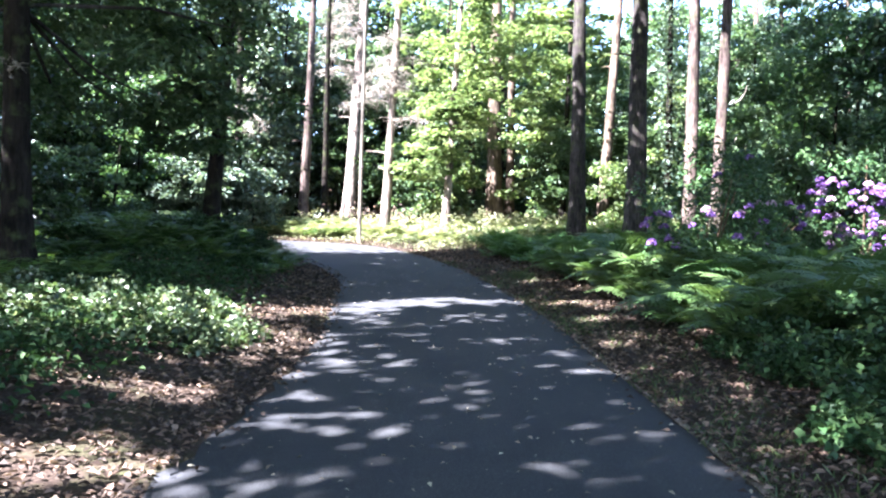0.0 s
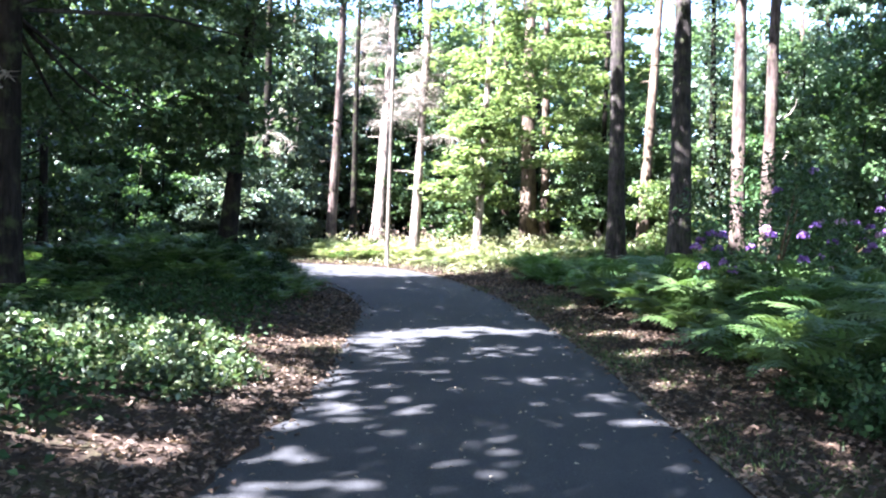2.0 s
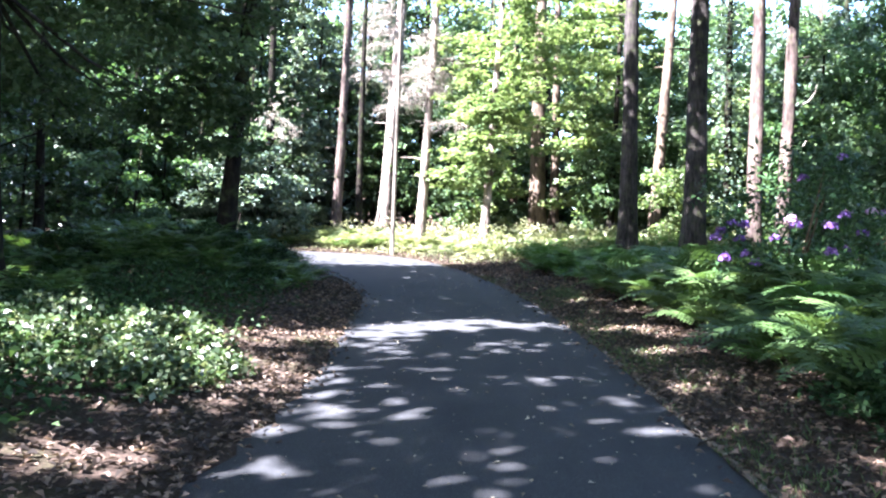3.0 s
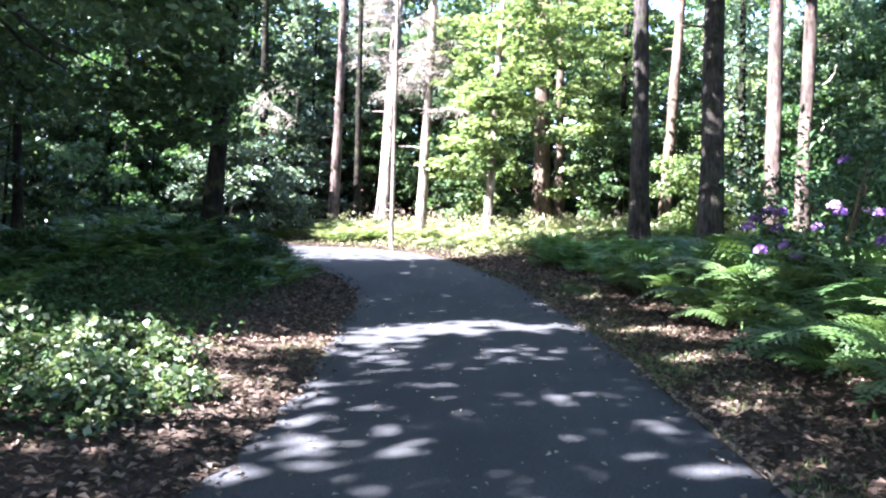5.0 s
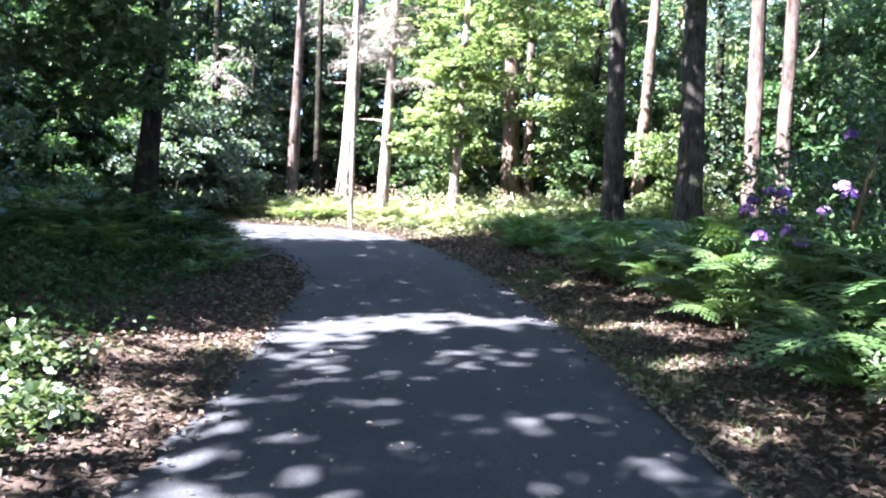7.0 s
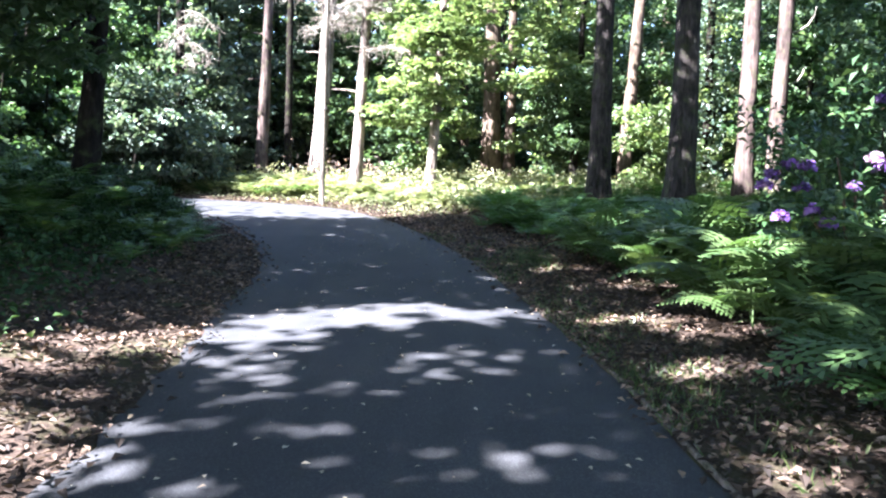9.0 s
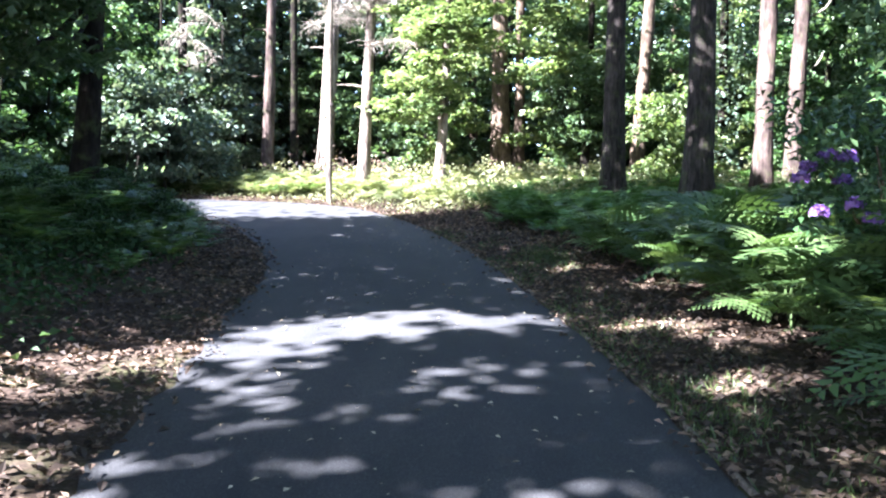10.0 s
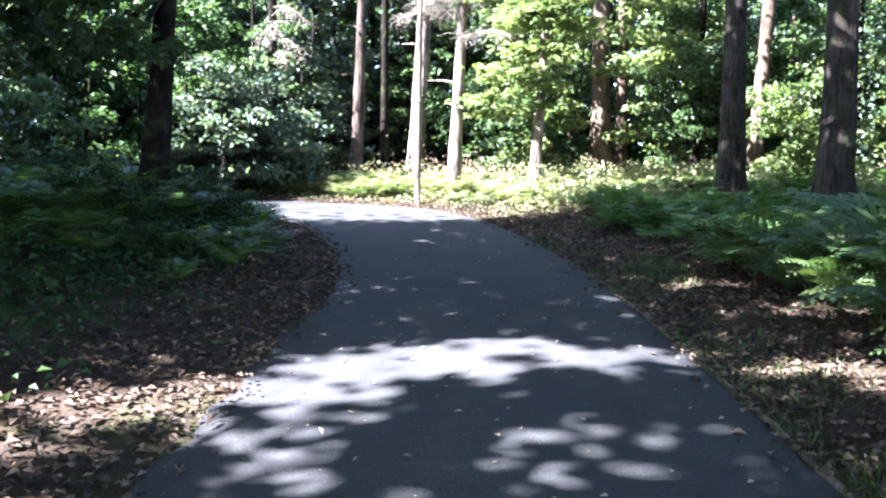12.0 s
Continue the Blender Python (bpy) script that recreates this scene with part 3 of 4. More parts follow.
ip = np.array([tuple(along(iv_pts, z) + Vector((math.cos(w), math.sin(w), 0)) * rad) for z, w, rad in zip(rng.uniform(0.3, 12.5, 2600), rng.uniform(0, 6.28, 2600), rng.uniform(0.15, 0.55, 2600))])
part("ivy", leaf_blades(ip, 0.13, rng, 0.4, 0.8), GREY_LEAF, iv_root, "pale green ivy leaves")

# Big-leaved young maple in the sun beyond the bend.
m_root, m_pts, _ = tree("maple_tree", 0.02, 28.1, 11, 0.31, BARK_PALE, "young maple with pale trunk and bright sunlit leaves", (0.8, 0), 21)
cs = np.concatenate([ring_centres(52, 0.3, 3.0, 5.0, 11, rng, 1.3, -0.2), ring_centres(20, 0.3, 1.6, 3.0, 5.2, rng, 0.2, -0.7), ring_centres(10, 0.3, 1.0, 2.2, 3.4, rng, -0.6, -0.2)])
for c in cs[::5]:
    limb(m_root, m_pts, max(1.8, c[2] - 1.0), c, 0.04, BARK_PALE)
crown(m_root, cs, 0.95, 0.17, 84, 0.21, BRIGHT_LEAF, rng, "palmate", gaps=False, label="bright yellow-green leaves")
n_root, n_pts, _ = tree("maple_tree", 5.0, 32.4, 12, 0.28, BARK_SHADE, "leafy maple behind the ridged pine with light green leaves", (0.5, 0), 24)
cs = ring_centres(46, 0.3, 2.4, 3.0, 12.5, rng)
for c in cs[::6]:
    limb(n_root, n_pts, max(1.8, c[2] - 1.0), c, 0.04, BARK_SHADE)
crown(n_root, cs, 0.95, 0.2, 80, 0.21, BRIGHT_LEAF, rng, "palmate", gaps=False, label="light green leaves")

# Trees on the bank.
l_root, l_pts, _ = tree("chestnut_tree", -5.6, 18.3, 14, 0.37, BARK_SHADE, "leaning tree trunk on the bank, coloured near black for shade", (1.3, 0.2), 22, flare=0.6)
cs = np.concatenate([ring_centres(24, 0.6, 3.2, 4.2, 9.5, rng, -0.8, -0.8), ring_centres(8, 0.3, 1.4, 3.6, 5.0, rng, -0.6, -1.2), ring_centres(8, 0.1, 1.0, 1.7, 3.0, rng, 0.3, -2.3)])
for c in cs[::3]:
    limb(l_root, l_pts, max(3.2, c[2] - 0.8), c, 0.05, BARK_SHADE)
crown(l_root, cs, 0.9, 0.24, 120, 0.2, MID_LEAF, rng, "palmate", label="drooping hand-shaped leaves")
b_root, b_pts, _ = tree("oak_tree", -6.15, 11.05, 13, 0.42, BARK_SHADE, "stout trunk with small twigs on the bank, bark darkened for shade", (0.0, 0), 23, flare=0.7)
dead_twigs(b_root, [(0.05, -0.2, 2.9), (0.1, -0.18, 3.1), (0.0, -0.2, 3.0)], 14, 0.33, rng, 0.1)
cs = np.concatenate([ring_centres(22, 0.8, 4.2, 6.5, 11, rng, -1.5, 0.5), ring_centres(34, 0.3, 2.2, 3.0, 5.9, rng, 1.0, 2.2), ring_centres(16, 0.3, 1.6, 2.9, 5.3, rng, -1.4, 3.0)])
for c in cs[::4]:
    limb(b_root, b_pts, max(4, c[2] - 1.2), c, 0.04, BARK_DARK)
crown(b_root, cs, 0.95, 0.24, 150, 0.14, MID_LEAF, rng)

# Trees added mostly out of view to shade the drive: each keeps the leaves nearest to its own stem.
stems = [(-11.5, -5), (-16, 1), (-9.5, 3.5), (-14.5, 8), (-8.6, 13.0), (-13.5, 15), (-17, 21), (-6.5, -9)]
n = 160000
p = np.stack([rng.uniform(-22, 1.5, n), rng.uniform(-14, 21, n), rng.uniform(8.5, 15, n)], 1)
lump = np.sin(p[:, 0] * 1.3 + p[:, 2]) + np.sin(p[:, 1] * 1.1 - p[:, 2] * 1.4) + np.sin(p[:, 2] * 2.3 + p[:, 0] * 0.6)
p[:, 2] += slope(p[:, 1])
p = p[shaded(p) & ((lump > -1.2) | (rng.uniform(size=len(p)) < 0.4))]
near = np.argmin([(p[:, 0] - sx) ** 2 + (p[:, 1] - sy) ** 2 for sx, sy in stems], axis=0)
stems += [(-20, 29), (-15.5, 34.5), (-24, 36), (-30, 26), (-18, 42)]
q = np.stack([rng.uniform(-36, -12, 48000), rng.uniform(16, 45, 48000), rng.uniform(11, 16, 48000)], 1)
q[:, 2] += slope(q[:, 1])
p = np.concatenate([p, q[shaded(q)]])
near = np.argmin([(p[:, 0] - sx) ** 2 + (p[:, 1] - sy) ** 2 for sx, sy in stems], axis=0)
for i, (sx, sy) in enumerate(stems):
    root, pts, _ = tree("added_shade_tree", sx, sy, 14.5, 0.4, BARK_SHADE, "tall broadleaf tree added to shade the drive, trunk coloured dark", (0.6, 0.2), 60 + i, group="shading broadleaf trees")
    for k in range(5):
        w = k * 1.3 + i
        limb(root, pts, 8.5 + 0.9 * k, (2.6 * math.cos(w), 2.6 * math.sin(w), 11.5 + 0.7 * k), 0.08, BARK_SHADE)
    q = p[near == i] - np.array(root.location)
    part("crown", leaf_blades(q, 0.3, rng, 0.5, 0.7), MID_LEAF, root)

# Unseen crowns added on the other side of the drive to block skylight overhead.
stems = [(8.2, -7.0), (10.5, 1.5), (9.6, 8.6), (14.5, 14.0)]
p = np.stack([rng.uniform(1.5, 15, 30000), rng.uniform(-14, 25, 30000), rng.uniform(10.5, 16, 30000)], 1)
p[:, 2] += slope(p[:, 1])
p = p[shaded(p)]
near = np.argmin([(p[:, 0] - sx) ** 2 + (p[:, 1] - sy) ** 2 for sx, sy in stems], axis=0)
for i, (sx, sy) in enumerate(stems):
    root, pts, _ = tree("added_shade_tree", sx, sy, 14.5, 0.4, BARK_SHADE, "tall broadleaf tree added to shade the drive, trunk coloured dark", (-0.6, 0.2), 80 + i, group="shading broadleaf trees")
    for k in range(5):
        w = k * 1.3 + i
        limb(root, pts, 8.5 + 0.9 * k, (2.6 * math.cos(w), 2.6 * math.sin(w), 11.5 + 0.7 * k), 0.08, BARK_SHADE)
    part("crown", leaf_blades(p[near == i] - np.array(root.location), 0.4, rng, 0.5, 0.7), MID_LEAF, root)

# Dark hemlock-like boughs that droop over the bank.
for x, y, h, s, lab in ((-10.2, 16.2, 9, 31, "dark drooping evergreen on the bank"), (-10.5, 13.5, 9, 32, "dark drooping evergreen deep in shade"), (-12, 22, 9, 34, "dark evergreen in the wood")):
    root, pts, _ = tree("hemlock_tree", x, y, h, 0.26, BARK_SHADE, lab, (0.1, 0), s, group="dark evergreens")
    r = np.random.RandomState(s)
    cs = []
    for k in range(34):
        z = r.uniform(1.4, h)
        w = r.uniform(0, 6.28)
        ln = (1 - 0.6 * z / h) * r.uniform(1.2, 3.0)
        cs.append((math.cos(w) * ln, math.sin(w) * ln, z - 0.2 * ln))
        if k % 5 == 0:
            limb(root, pts, min(z, h - 0.5), cs[-1], 0.03, BARK_SHADE)
    crown(root, np.array(cs), 0.85, 0.2, 190, 0.13, DARK_LEAF, r, up=0.7)

# Understorey: leafy saplings in front of the far wood, each with its own place and size.
SAPLINGS = [
    # x, y, height, spread, leaf
    (-8.4, 29.5, 3.8, 1.5, GREY_LEAF), (-9.8, 33.0, 8.5, 2.4, MID_LEAF), (-11.5, 28.5, 5.5, 2.0, SHADE_TINT_LEAF), (-13.5, 32.0, 9.0, 2.8, SHADE_TINT_LEAF),
    (-7.2, 37.5, 9.0, 2.2, GREY_LEAF), (-16.0, 27.5, 7.0, 2.6, MID_LEAF), (-1.2, 39.0, 10, 2.4, MID_LEAF), (0.2, 33.5, 8.5, 1.5, BRIGHT_LEAF),
    (4.9, 33.4, 5.5, 1.3, MID_LEAF), (4.6, 34.5, 10.5, 2.5, BRIGHT_LEAF), (7.2, 34.0, 8.0, 2.1, MID_LEAF), (9.8, 32.5, 6.5, 2.0, BRIGHT_LEAF),
    (11.5, 29.0, 9.0, 2.4, MID_LEAF), (13.2, 25.5, 9.0, 2.5, MID_LEAF), (11.3, 22.5, 6.5, 1.9, SHADE_TINT_LEAF), (15.5, 29.0, 10, 3.0, DARK_LEAF),
    (12.5, 19.5, 7.5, 2.0, DARK_LEAF), (6.6, 27.0, 3.2, 1.3, BRIGHT_LEAF), (14.5, 34.0, 11, 3.0, GREY_LEAF), (8.8, 42.0, 11, 3.0, MID_LEAF),
    (-19, 35, 10, 3.2, MID_LEAF), (-15, 20, 7.5, 2.4, DARK_LEAF), (-10.5, 24.2, 3.6, 1.4, MID_LEAF), (18, 24, 10, 3, MID_LEAF),
    (-8.0, 25.9, 2.0, 0.9, MID_LEAF), (-9.4, 28.9, 4.0, 1.5, GREY_LEAF), (-10.6, 29.6, 7.5, 1.9, SHADE_TINT_LEAF), (-7.6, 30.2, 2.6, 1.1, GREY_LEAF), (-12.6, 29.3, 6.5, 1.9, DARK_LEAF), (-5.2, 37.4, 6.0, 1.5, MID_LEAF), (-2.9, 38.5, 9.0, 2.0, MID_LEAF), (-7.8, 33.2, 6.5, 1.1, GREY_LEAF), (-8.4, 34.2, 8.5, 1.8, GREY_LEAF), (-8.2, 31.4, 3.2, 1.2, GREY_LEAF), (-9.8, 30.6, 3.6, 1.5, GREY_LEAF), (-11.8, 31.0, 7.0, 2.2, SHADE_TINT_LEAF), (-14.5, 29.0, 8.0, 2.4, DARK_LEAF), (-12.8, 36, 10, 2.8, MID_LEAF), (-9.4, 40, 11, 2.8, MID_LEAF),
    (-16, 36, 11, 3, MID_LEAF), (-10.2, 35.5, 12, 2.2, GREY_LEAF), (-7.6, 35.8, 12, 1.7, GREY_LEAF), (-11.6, 33.4, 11, 1.9, GREY_LEAF), (-5.4, 40.5, 12.5, 1.9, GREY_LEAF), (-1.9, 41, 12.5, 2.0, MID_LEAF), (-5.2, 39.5, 8, 2.0, DARK_LEAF), (-2.6, 36.5, 4.0, 1.6, MID_LEAF), (-0.6, 34.0, 4.5, 1.7, MID_LEAF), (0.4, 37.0, 9.5, 2.3, MID_LEAF), (5.4, 31.8, 4.5, 1.6, MID_LEAF),
    (7.8, 30.5, 4.4, 1.5, MID_LEAF), (10.6, 27.5, 5.0, 1.7, SHADE_TINT_LEAF), (12.5, 32, 8, 2.4, MID_LEAF), (10.5, 36.5, 10, 2.6, MID_LEAF), (6.2, 38, 10.5, 2.6, MID_LEAF), (3.0, 40, 11, 2.6, MID_LEAF),
    (9.3, 20.5, 4.0, 1.5, MID_LEAF), (10.2, 17.0, 5.5, 1.7, DARK_LEAF), (-12.5, 26.8, 3.0, 1.6, DARK_LEAF), (-13, 18, 7.5, 2.3, SHADE_TINT_LEAF), (-9.8, 10.5, 6.0, 1.9, DARK_LEAF)]
# The two darkest leaf colours stand for shade on saplings in dim spots.
for i, (x, y, h, spread, leaf) in enumerate(SAPLINGS):
    words = {"yellow_green_leaf": "sunlit yellow-green", "grey_green_leaf": "pale grey-green", "needle_and_shade_leaf": "shade-darkened", "shade_tinted_leaf": "shade-tinted green"}.get(leaf.name, "fresh green")
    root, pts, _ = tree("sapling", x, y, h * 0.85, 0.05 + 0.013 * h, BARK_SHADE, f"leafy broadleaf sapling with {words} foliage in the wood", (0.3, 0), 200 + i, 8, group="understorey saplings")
    r = np.random.RandomState(300 + i)
    cs = ring_centres(int(9 * h), 0.2, spread, 0.5, h, r)
    keep = np.hypot(cs[:, 0], cs[:, 1]) < spread * np.sqrt(np.clip(1.15 - np.abs(cs[:, 2] / h - 0.5) * 1.4, 0.05, 1))
    cs = cs[keep]
    for c in cs[::6]:
        limb(root, pts, max(0.5, min(c[2] - 0.5, h * 0.8)), c, 0.022, BARK_SHADE, sides=5)
    crown(root, cs, 0.66, 0.26, 120 if y < 33.5 else 70, 0.19 if y < 33.5 else 0.24, leaf, r, gaps=(x < -2 and y < 27))

# The wood beyond, too dense to count.
fw = np.random.RandomState(77)


def far_wood(name, count, x0, x1, y0, y1, z1, leaf, size, label):
    c = np.stack([fw.uniform(x0, x1, count), fw.uniform(y0, y1, count), fw.uniform(0, 1, count) ** 1.1 * z1], 1)
    c[:, 2] += slope(c[:, 1]) + 0.3
    q = clump_points(c, 1.2, 0.45, 26, fw)
    q = q[shaded(q)]
    tagged(link(name, mesh_of(name, *leaf_blades(q, size, fw, 0.4, 0.7), leaf)), label, "woodland", kind="stuff")


far_wood("far_foliage", 3000, -36, 34, 44, 62, 12.5, MID_LEAF, 0.5, "dense green foliage of the far wood")
# The dark-leaved masses below carry the wood's shade in their colour.
far_wood("far_foliage", 1100, -36, 34, 42, 56, 4.5, DARK_LEAF, 0.5, "undergrowth of the far wood, coloured dark for shade")
far_wood("far_foliage", 1100, -34, -9, 34, 46, 11, DARK_LEAF, 0.32, "foliage deep in the wood, its shade put into the colour")
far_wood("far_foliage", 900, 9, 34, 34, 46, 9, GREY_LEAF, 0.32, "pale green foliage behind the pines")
far_wood("far_foliage", 900, 14, 34, 12, 34, 10, DARK_LEAF, 0.3, "dense foliage beside the drive, darkened in colour for shade")
far_wood("far_foliage", 1100, -36, -15, 6, 34, 11, DARK_LEAF, 0.32, "green foliage of the side wood, coloured dark for shade")
far_wood("far_foliage", 320, -36, -6, -42, -16, 11, MID_LEAF, 0.62, "dense foliage of the wood back along the drive")
far_wood("far_foliage", 320, 6, 36, -42, 6, 11, MID_LEAF, 0.62, "dense foliage of the wood along the drive")
for i in range(34):
    x, y = fw.uniform(-26, 26), fw.uniform(39, 58)
    root, pts, _ = tree("woodland_tree", x, y, fw.uniform(12, 17), fw.uniform(0.25, 0.5), BARK_SHADE if i % 3 else BARK_RED, "far woodland tree with a slim bare trunk", (fw.uniform(-0.5, 0.8), 0), 400 + i, 8, group="far woodland trees")
    crown(root, ring_centres(8, 0.3, 2.6, 10, 15, fw), 1.2, 0.5, 40, 0.36, MID_LEAF, fw)

# ---- the pole at the bend ----
pole = new("utility_pole")
pole.location = (-2.98, 27.2, ground_z(-2.98, 27.2) - 0.1)
tagged(pole, "slim weathered wooden pole at the edge of the drive", "pole")
part("shaft", tube([(0.02 * i, 0, i * 0.75) for i in range(13)], [0.074 - 0.002 * i for i in range(13)], 12, 0.04), POLE_WOOD, pole)
part("band", tube([(0.075, 0, 2.75), (0.078, 0, 2.85)], [0.08, 0.08], 12), IRON, pole, "dark iron band")
part("cap", tube([(0.24, 0, 9.0), (0.24, 0, 9.06)], [0.075, 0.05], 12), IRON, pole, "dark metal cap")

# ---- rhododendron ----


def rhododendron(x, y, h, spread, trusses, seed, label):
    root = new("rhododendron")
    root.location = (x, y, ground_z(x, y))
    tagged(root, label, "shrub", "rhododendrons")
    r = np.random.RandomState(seed)
    cs = ring_centres(60, 0.2, spread, 0.4, h, r)
    cs = cs[np.hypot(cs[:, 0], cs[:, 1]) < spread * np.sqrt(np.clip(1.2 - cs[:, 2] / h * 0.8, 0.1, 1))]
    for c in cs[::5]:
        part("stem", tube([(0.1 * c[0], 0.1 * c[1], -0.1), (0.4 * c[0], 0.4 * c[1], 0.45 * c[2]), tuple(c)], [0.03, 0.022, 0.008], 6, 0.1), STEM, root)
    part("foliage", leaf_blades(clump_points(cs, 0.36, 0.26, 80, r), 0.12, r, 0.35, 0.38), RHODO_LEAF, root)
    for tx, ty, tz, pink in trusses:
        k = 46
        q = r.normal(size=(k, 3))
        q[:, 2] = np.abs(q[:, 2]) * 0.9 - 0.1
        q /= np.linalg.norm(q, axis=1)[:, None]
        c = np.array((tx - x, ty - y, tz - root.location.z - 0.04))
        part("flower_truss", leaf_blades(c + q * 0.066, 0.058, r, 0.2, 0.85, 0.25), PINK if pink else PURPLE, root, "pale pink flower cluster" if pink else "purple flower cluster")
    return root


rhododendron(4.5, 13.1, 2.6, 1.35, [
    (3.68, 12.11, 1.61, 0), (3.62, 12.27, 1.72, 0), (4.73, 13.2, 2.84, 0), (4.28, 12.5, 2.2, 1), (4.36, 12.5, 2.12, 0), (3.39, 12.6, 2.05, 0),
    (3.5, 12.5, 2.14, 0), (3.62, 12.4, 2.12, 0), (3.3, 12.55, 1.95, 0), (3.55, 12.35, 1.92, 0), (3.35, 12.3, 1.66, 0), (4.0, 12.3, 1.92, 0),
    (4.75, 12.3, 2.1, 0), (4.95, 12.4, 2.25, 0), (4.6, 12.0, 1.75, 0), (5.1, 12.2, 2.0, 0), (5.15, 12.9, 3.1, 0), (5.3, 12.4, 2.3, 1)], 501,
    "rhododendron bush with purple and pale pink flower clusters")
rr = np.random.RandomState(9)
rhododendron(8.3, 15.2, 2.5, 1.5, [(8.3 + rr.uniform(-1.4, 1.4), 14.2 + rr.uniform(-0.2, 0.8), rr.uniform(1.5, 2.95), i % 3 == 0) for i in range(100)], 502,
             "large rhododendron covered in purple and pink blossom")
rhododendron(6.2, 15.6, 2.4, 1.2, [(6.2 + rr.uniform(-1, 1), 14.6 + rr.uniform(-0.2, 0.5), rr.uniform(1.6, 2.7), i % 4 == 0) for i in range(9)], 503,
             "rhododendron bush with scattered purple flowers")

# ---- bramble bushes on the bank ----


def bramble(x, y, h, spread, seed, leaf=BUSH_LEAF, count=95, size=0.068):
    root = new("bramble_bush")
    root.location = (x, y, ground_z(x, y))
    tagged(root, "low leafy bramble bush beside the drive", "bush", "verge bushes")
    r = np.random.RandomState(seed)
    cs = ring_centres(24, 0.1, spread, 0.05, h, r)
    cs = cs[np.hypot(cs[:, 0], cs[:, 1]) < spread * np.sqrt(np.clip(1.15 - cs[:, 2] / h * 0.9, 0.1, 1))]
    for i, c in enumerate(cs):
        cs[i, 2] += ground_z(x + c[0], y + c[1]) - root.location.z
    for c in cs[::4]:
        part("stem", tube([(0.2 * c[0], 0.2 * c[1], -0.1), (0.5 * c[0], 0.5 * c[1], 0.6 * c[2]), tuple(c)], [0.012, 0.01, 0.004], 5), STEM, root)
    part("foliage", leaf_blades(clump_points(cs, 0.26, 0.13, count, r), size, r, 0.5, 0.7), leaf, root)


for i, (x, y, h, s) in enumerate([(-2.9, 8.0, 0.4, 0.6), (-3.5, 8.5, 0.5, 0.8), (-4.3, 8.0, 0.5, 0.8), (-3.2, 9.6, 0.45, 0.7), (-4.5, 9.4, 0.5, 0.8),
                                  (-3.9, 7.2, 0.4, 0.6), (-5.3, 8.2, 0.5, 0.8), (-4.9, 7.0, 0.45, 0.7), (-2.5, 8.9, 0.35, 0.4), (-5.6, 9.6, 0.5, 0.7)]):
    bramble(x, y, h * 0.65, s, 600 + i, BUSH_LEAF, 85, 0.072)
for i, (x, y, h, s) in enumerate([(3.3, 5.3, 0.5, 0.5), (3.7, 6.2, 0.6, 0.6), (3.1, 4.4, 0.4, 0.4), (4.2, 5.4, 0.7, 0.7), (3.9, 4.6, 0.6, 0.6), (3.2, 6.6, 0.45, 0.4), (4.6, 6.4, 0.8, 0.8), (4.9, 7.8, 0.9, 0.9), (3.25, 7.5, 0.55, 0.5), (4.0, 7.4, 0.7, 0.6), (3.5, 8.4, 0.6, 0.5), (2.75, 5.0, 0.25, 0.3), (5.4, 5.6, 0.9, 0.8)]):
    bramble(x, y, h, s, 620 + i, RHODO_LEAF, 125, 0.068)
# Bank bushes in the darkened ivy colour, so that they look shaded.
for i, (x, y, h, s) in enumerate([(-4.2, 15.2, 0.7, 0.8), (-5.0, 16.3, 0.8, 0.9), (-4.6, 18.2, 0.9, 0.9), (-5.6, 20.0, 1.0, 1.0), (-6.4, 16.6, 0.9, 1.0),
                                  (-6.6, 21.8, 0.9, 1.0), (-5.6, 22.2, 0.8, 0.8), (-6.8, 14.2, 0.8, 0.9), (-7.8, 19.5, 1.0, 1.1)]):
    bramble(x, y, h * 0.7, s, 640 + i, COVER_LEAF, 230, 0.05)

# ---- ferns ----


def frond_data(length, pairs, seed, droop, teeth=4):
    """One bracken frond: a rising stalk, then a flat blade of leaflets that are cut into small lobes."""
    r = random.Random(seed)
    v, f = [], []

    def spine(t):
        return Vector((length * 0.95 * t ** 1.4, 0, length * (0.66 * (1 - (1 - t) ** 2.0) - droop * 0.3 * t ** 3)))

    def quad(*q):
        f.append(tuple(range(len(v), len(v) + 4)))
        v.extend(tuple(a) for a in q)
    for k in range(6):
        a, b = spine(k / 6), spine((k + 1) / 6)
        w = Vector((0, 0.006 * (1 - k / 7), 0))
        quad(a - w, a + w, b + w, b - w)
    for k in range(pairs):
        u = k / (pairs - 1)
        t = 0.30 + 0.69 * u
        p = spine(t)
        d = (spine(min(t + 0.02, 1)) - spine(t - 0.02)).normalized()
        ln = length * 0.36 * (1 - u) ** 0.8 * min(1, 0.72 + 1.6 * u) * r.uniform(0.88, 1.08) + 0.012
        n = max(1, round(teeth * min(1, ln / (0.22 * length))))
        for s in (-1, 1):
            o = (Vector((0.30, s, -0.10 + r.uniform(-0.12, 0.10))) + d * 0.12).normalized()
            wide = d * min(0.052 * length, 0.30 * length / pairs + (0.18 * ln if teeth > 1 else 0.04 * ln))
            for c in range(n):
                a, b = p + o * ln * (c / n), p + o * ln * ((c + 0.92) / n)
                w = wide * (1 - 0.75 * c / n)
                tip = o * (ln * 0.35 / n)
                if c == n - 1:
                    quad(a, a.lerp(b, 0.3) - w * 0.8, b + tip, a.lerp(b, 0.3) + w * 0.8)
                else:
                    quad(a, a.lerp(b, 0.5) - w + tip, b, a.lerp(b, 0.5) + w + tip + Vector((0, 0, 0.006)))
    return np.array(v), np.array(f)


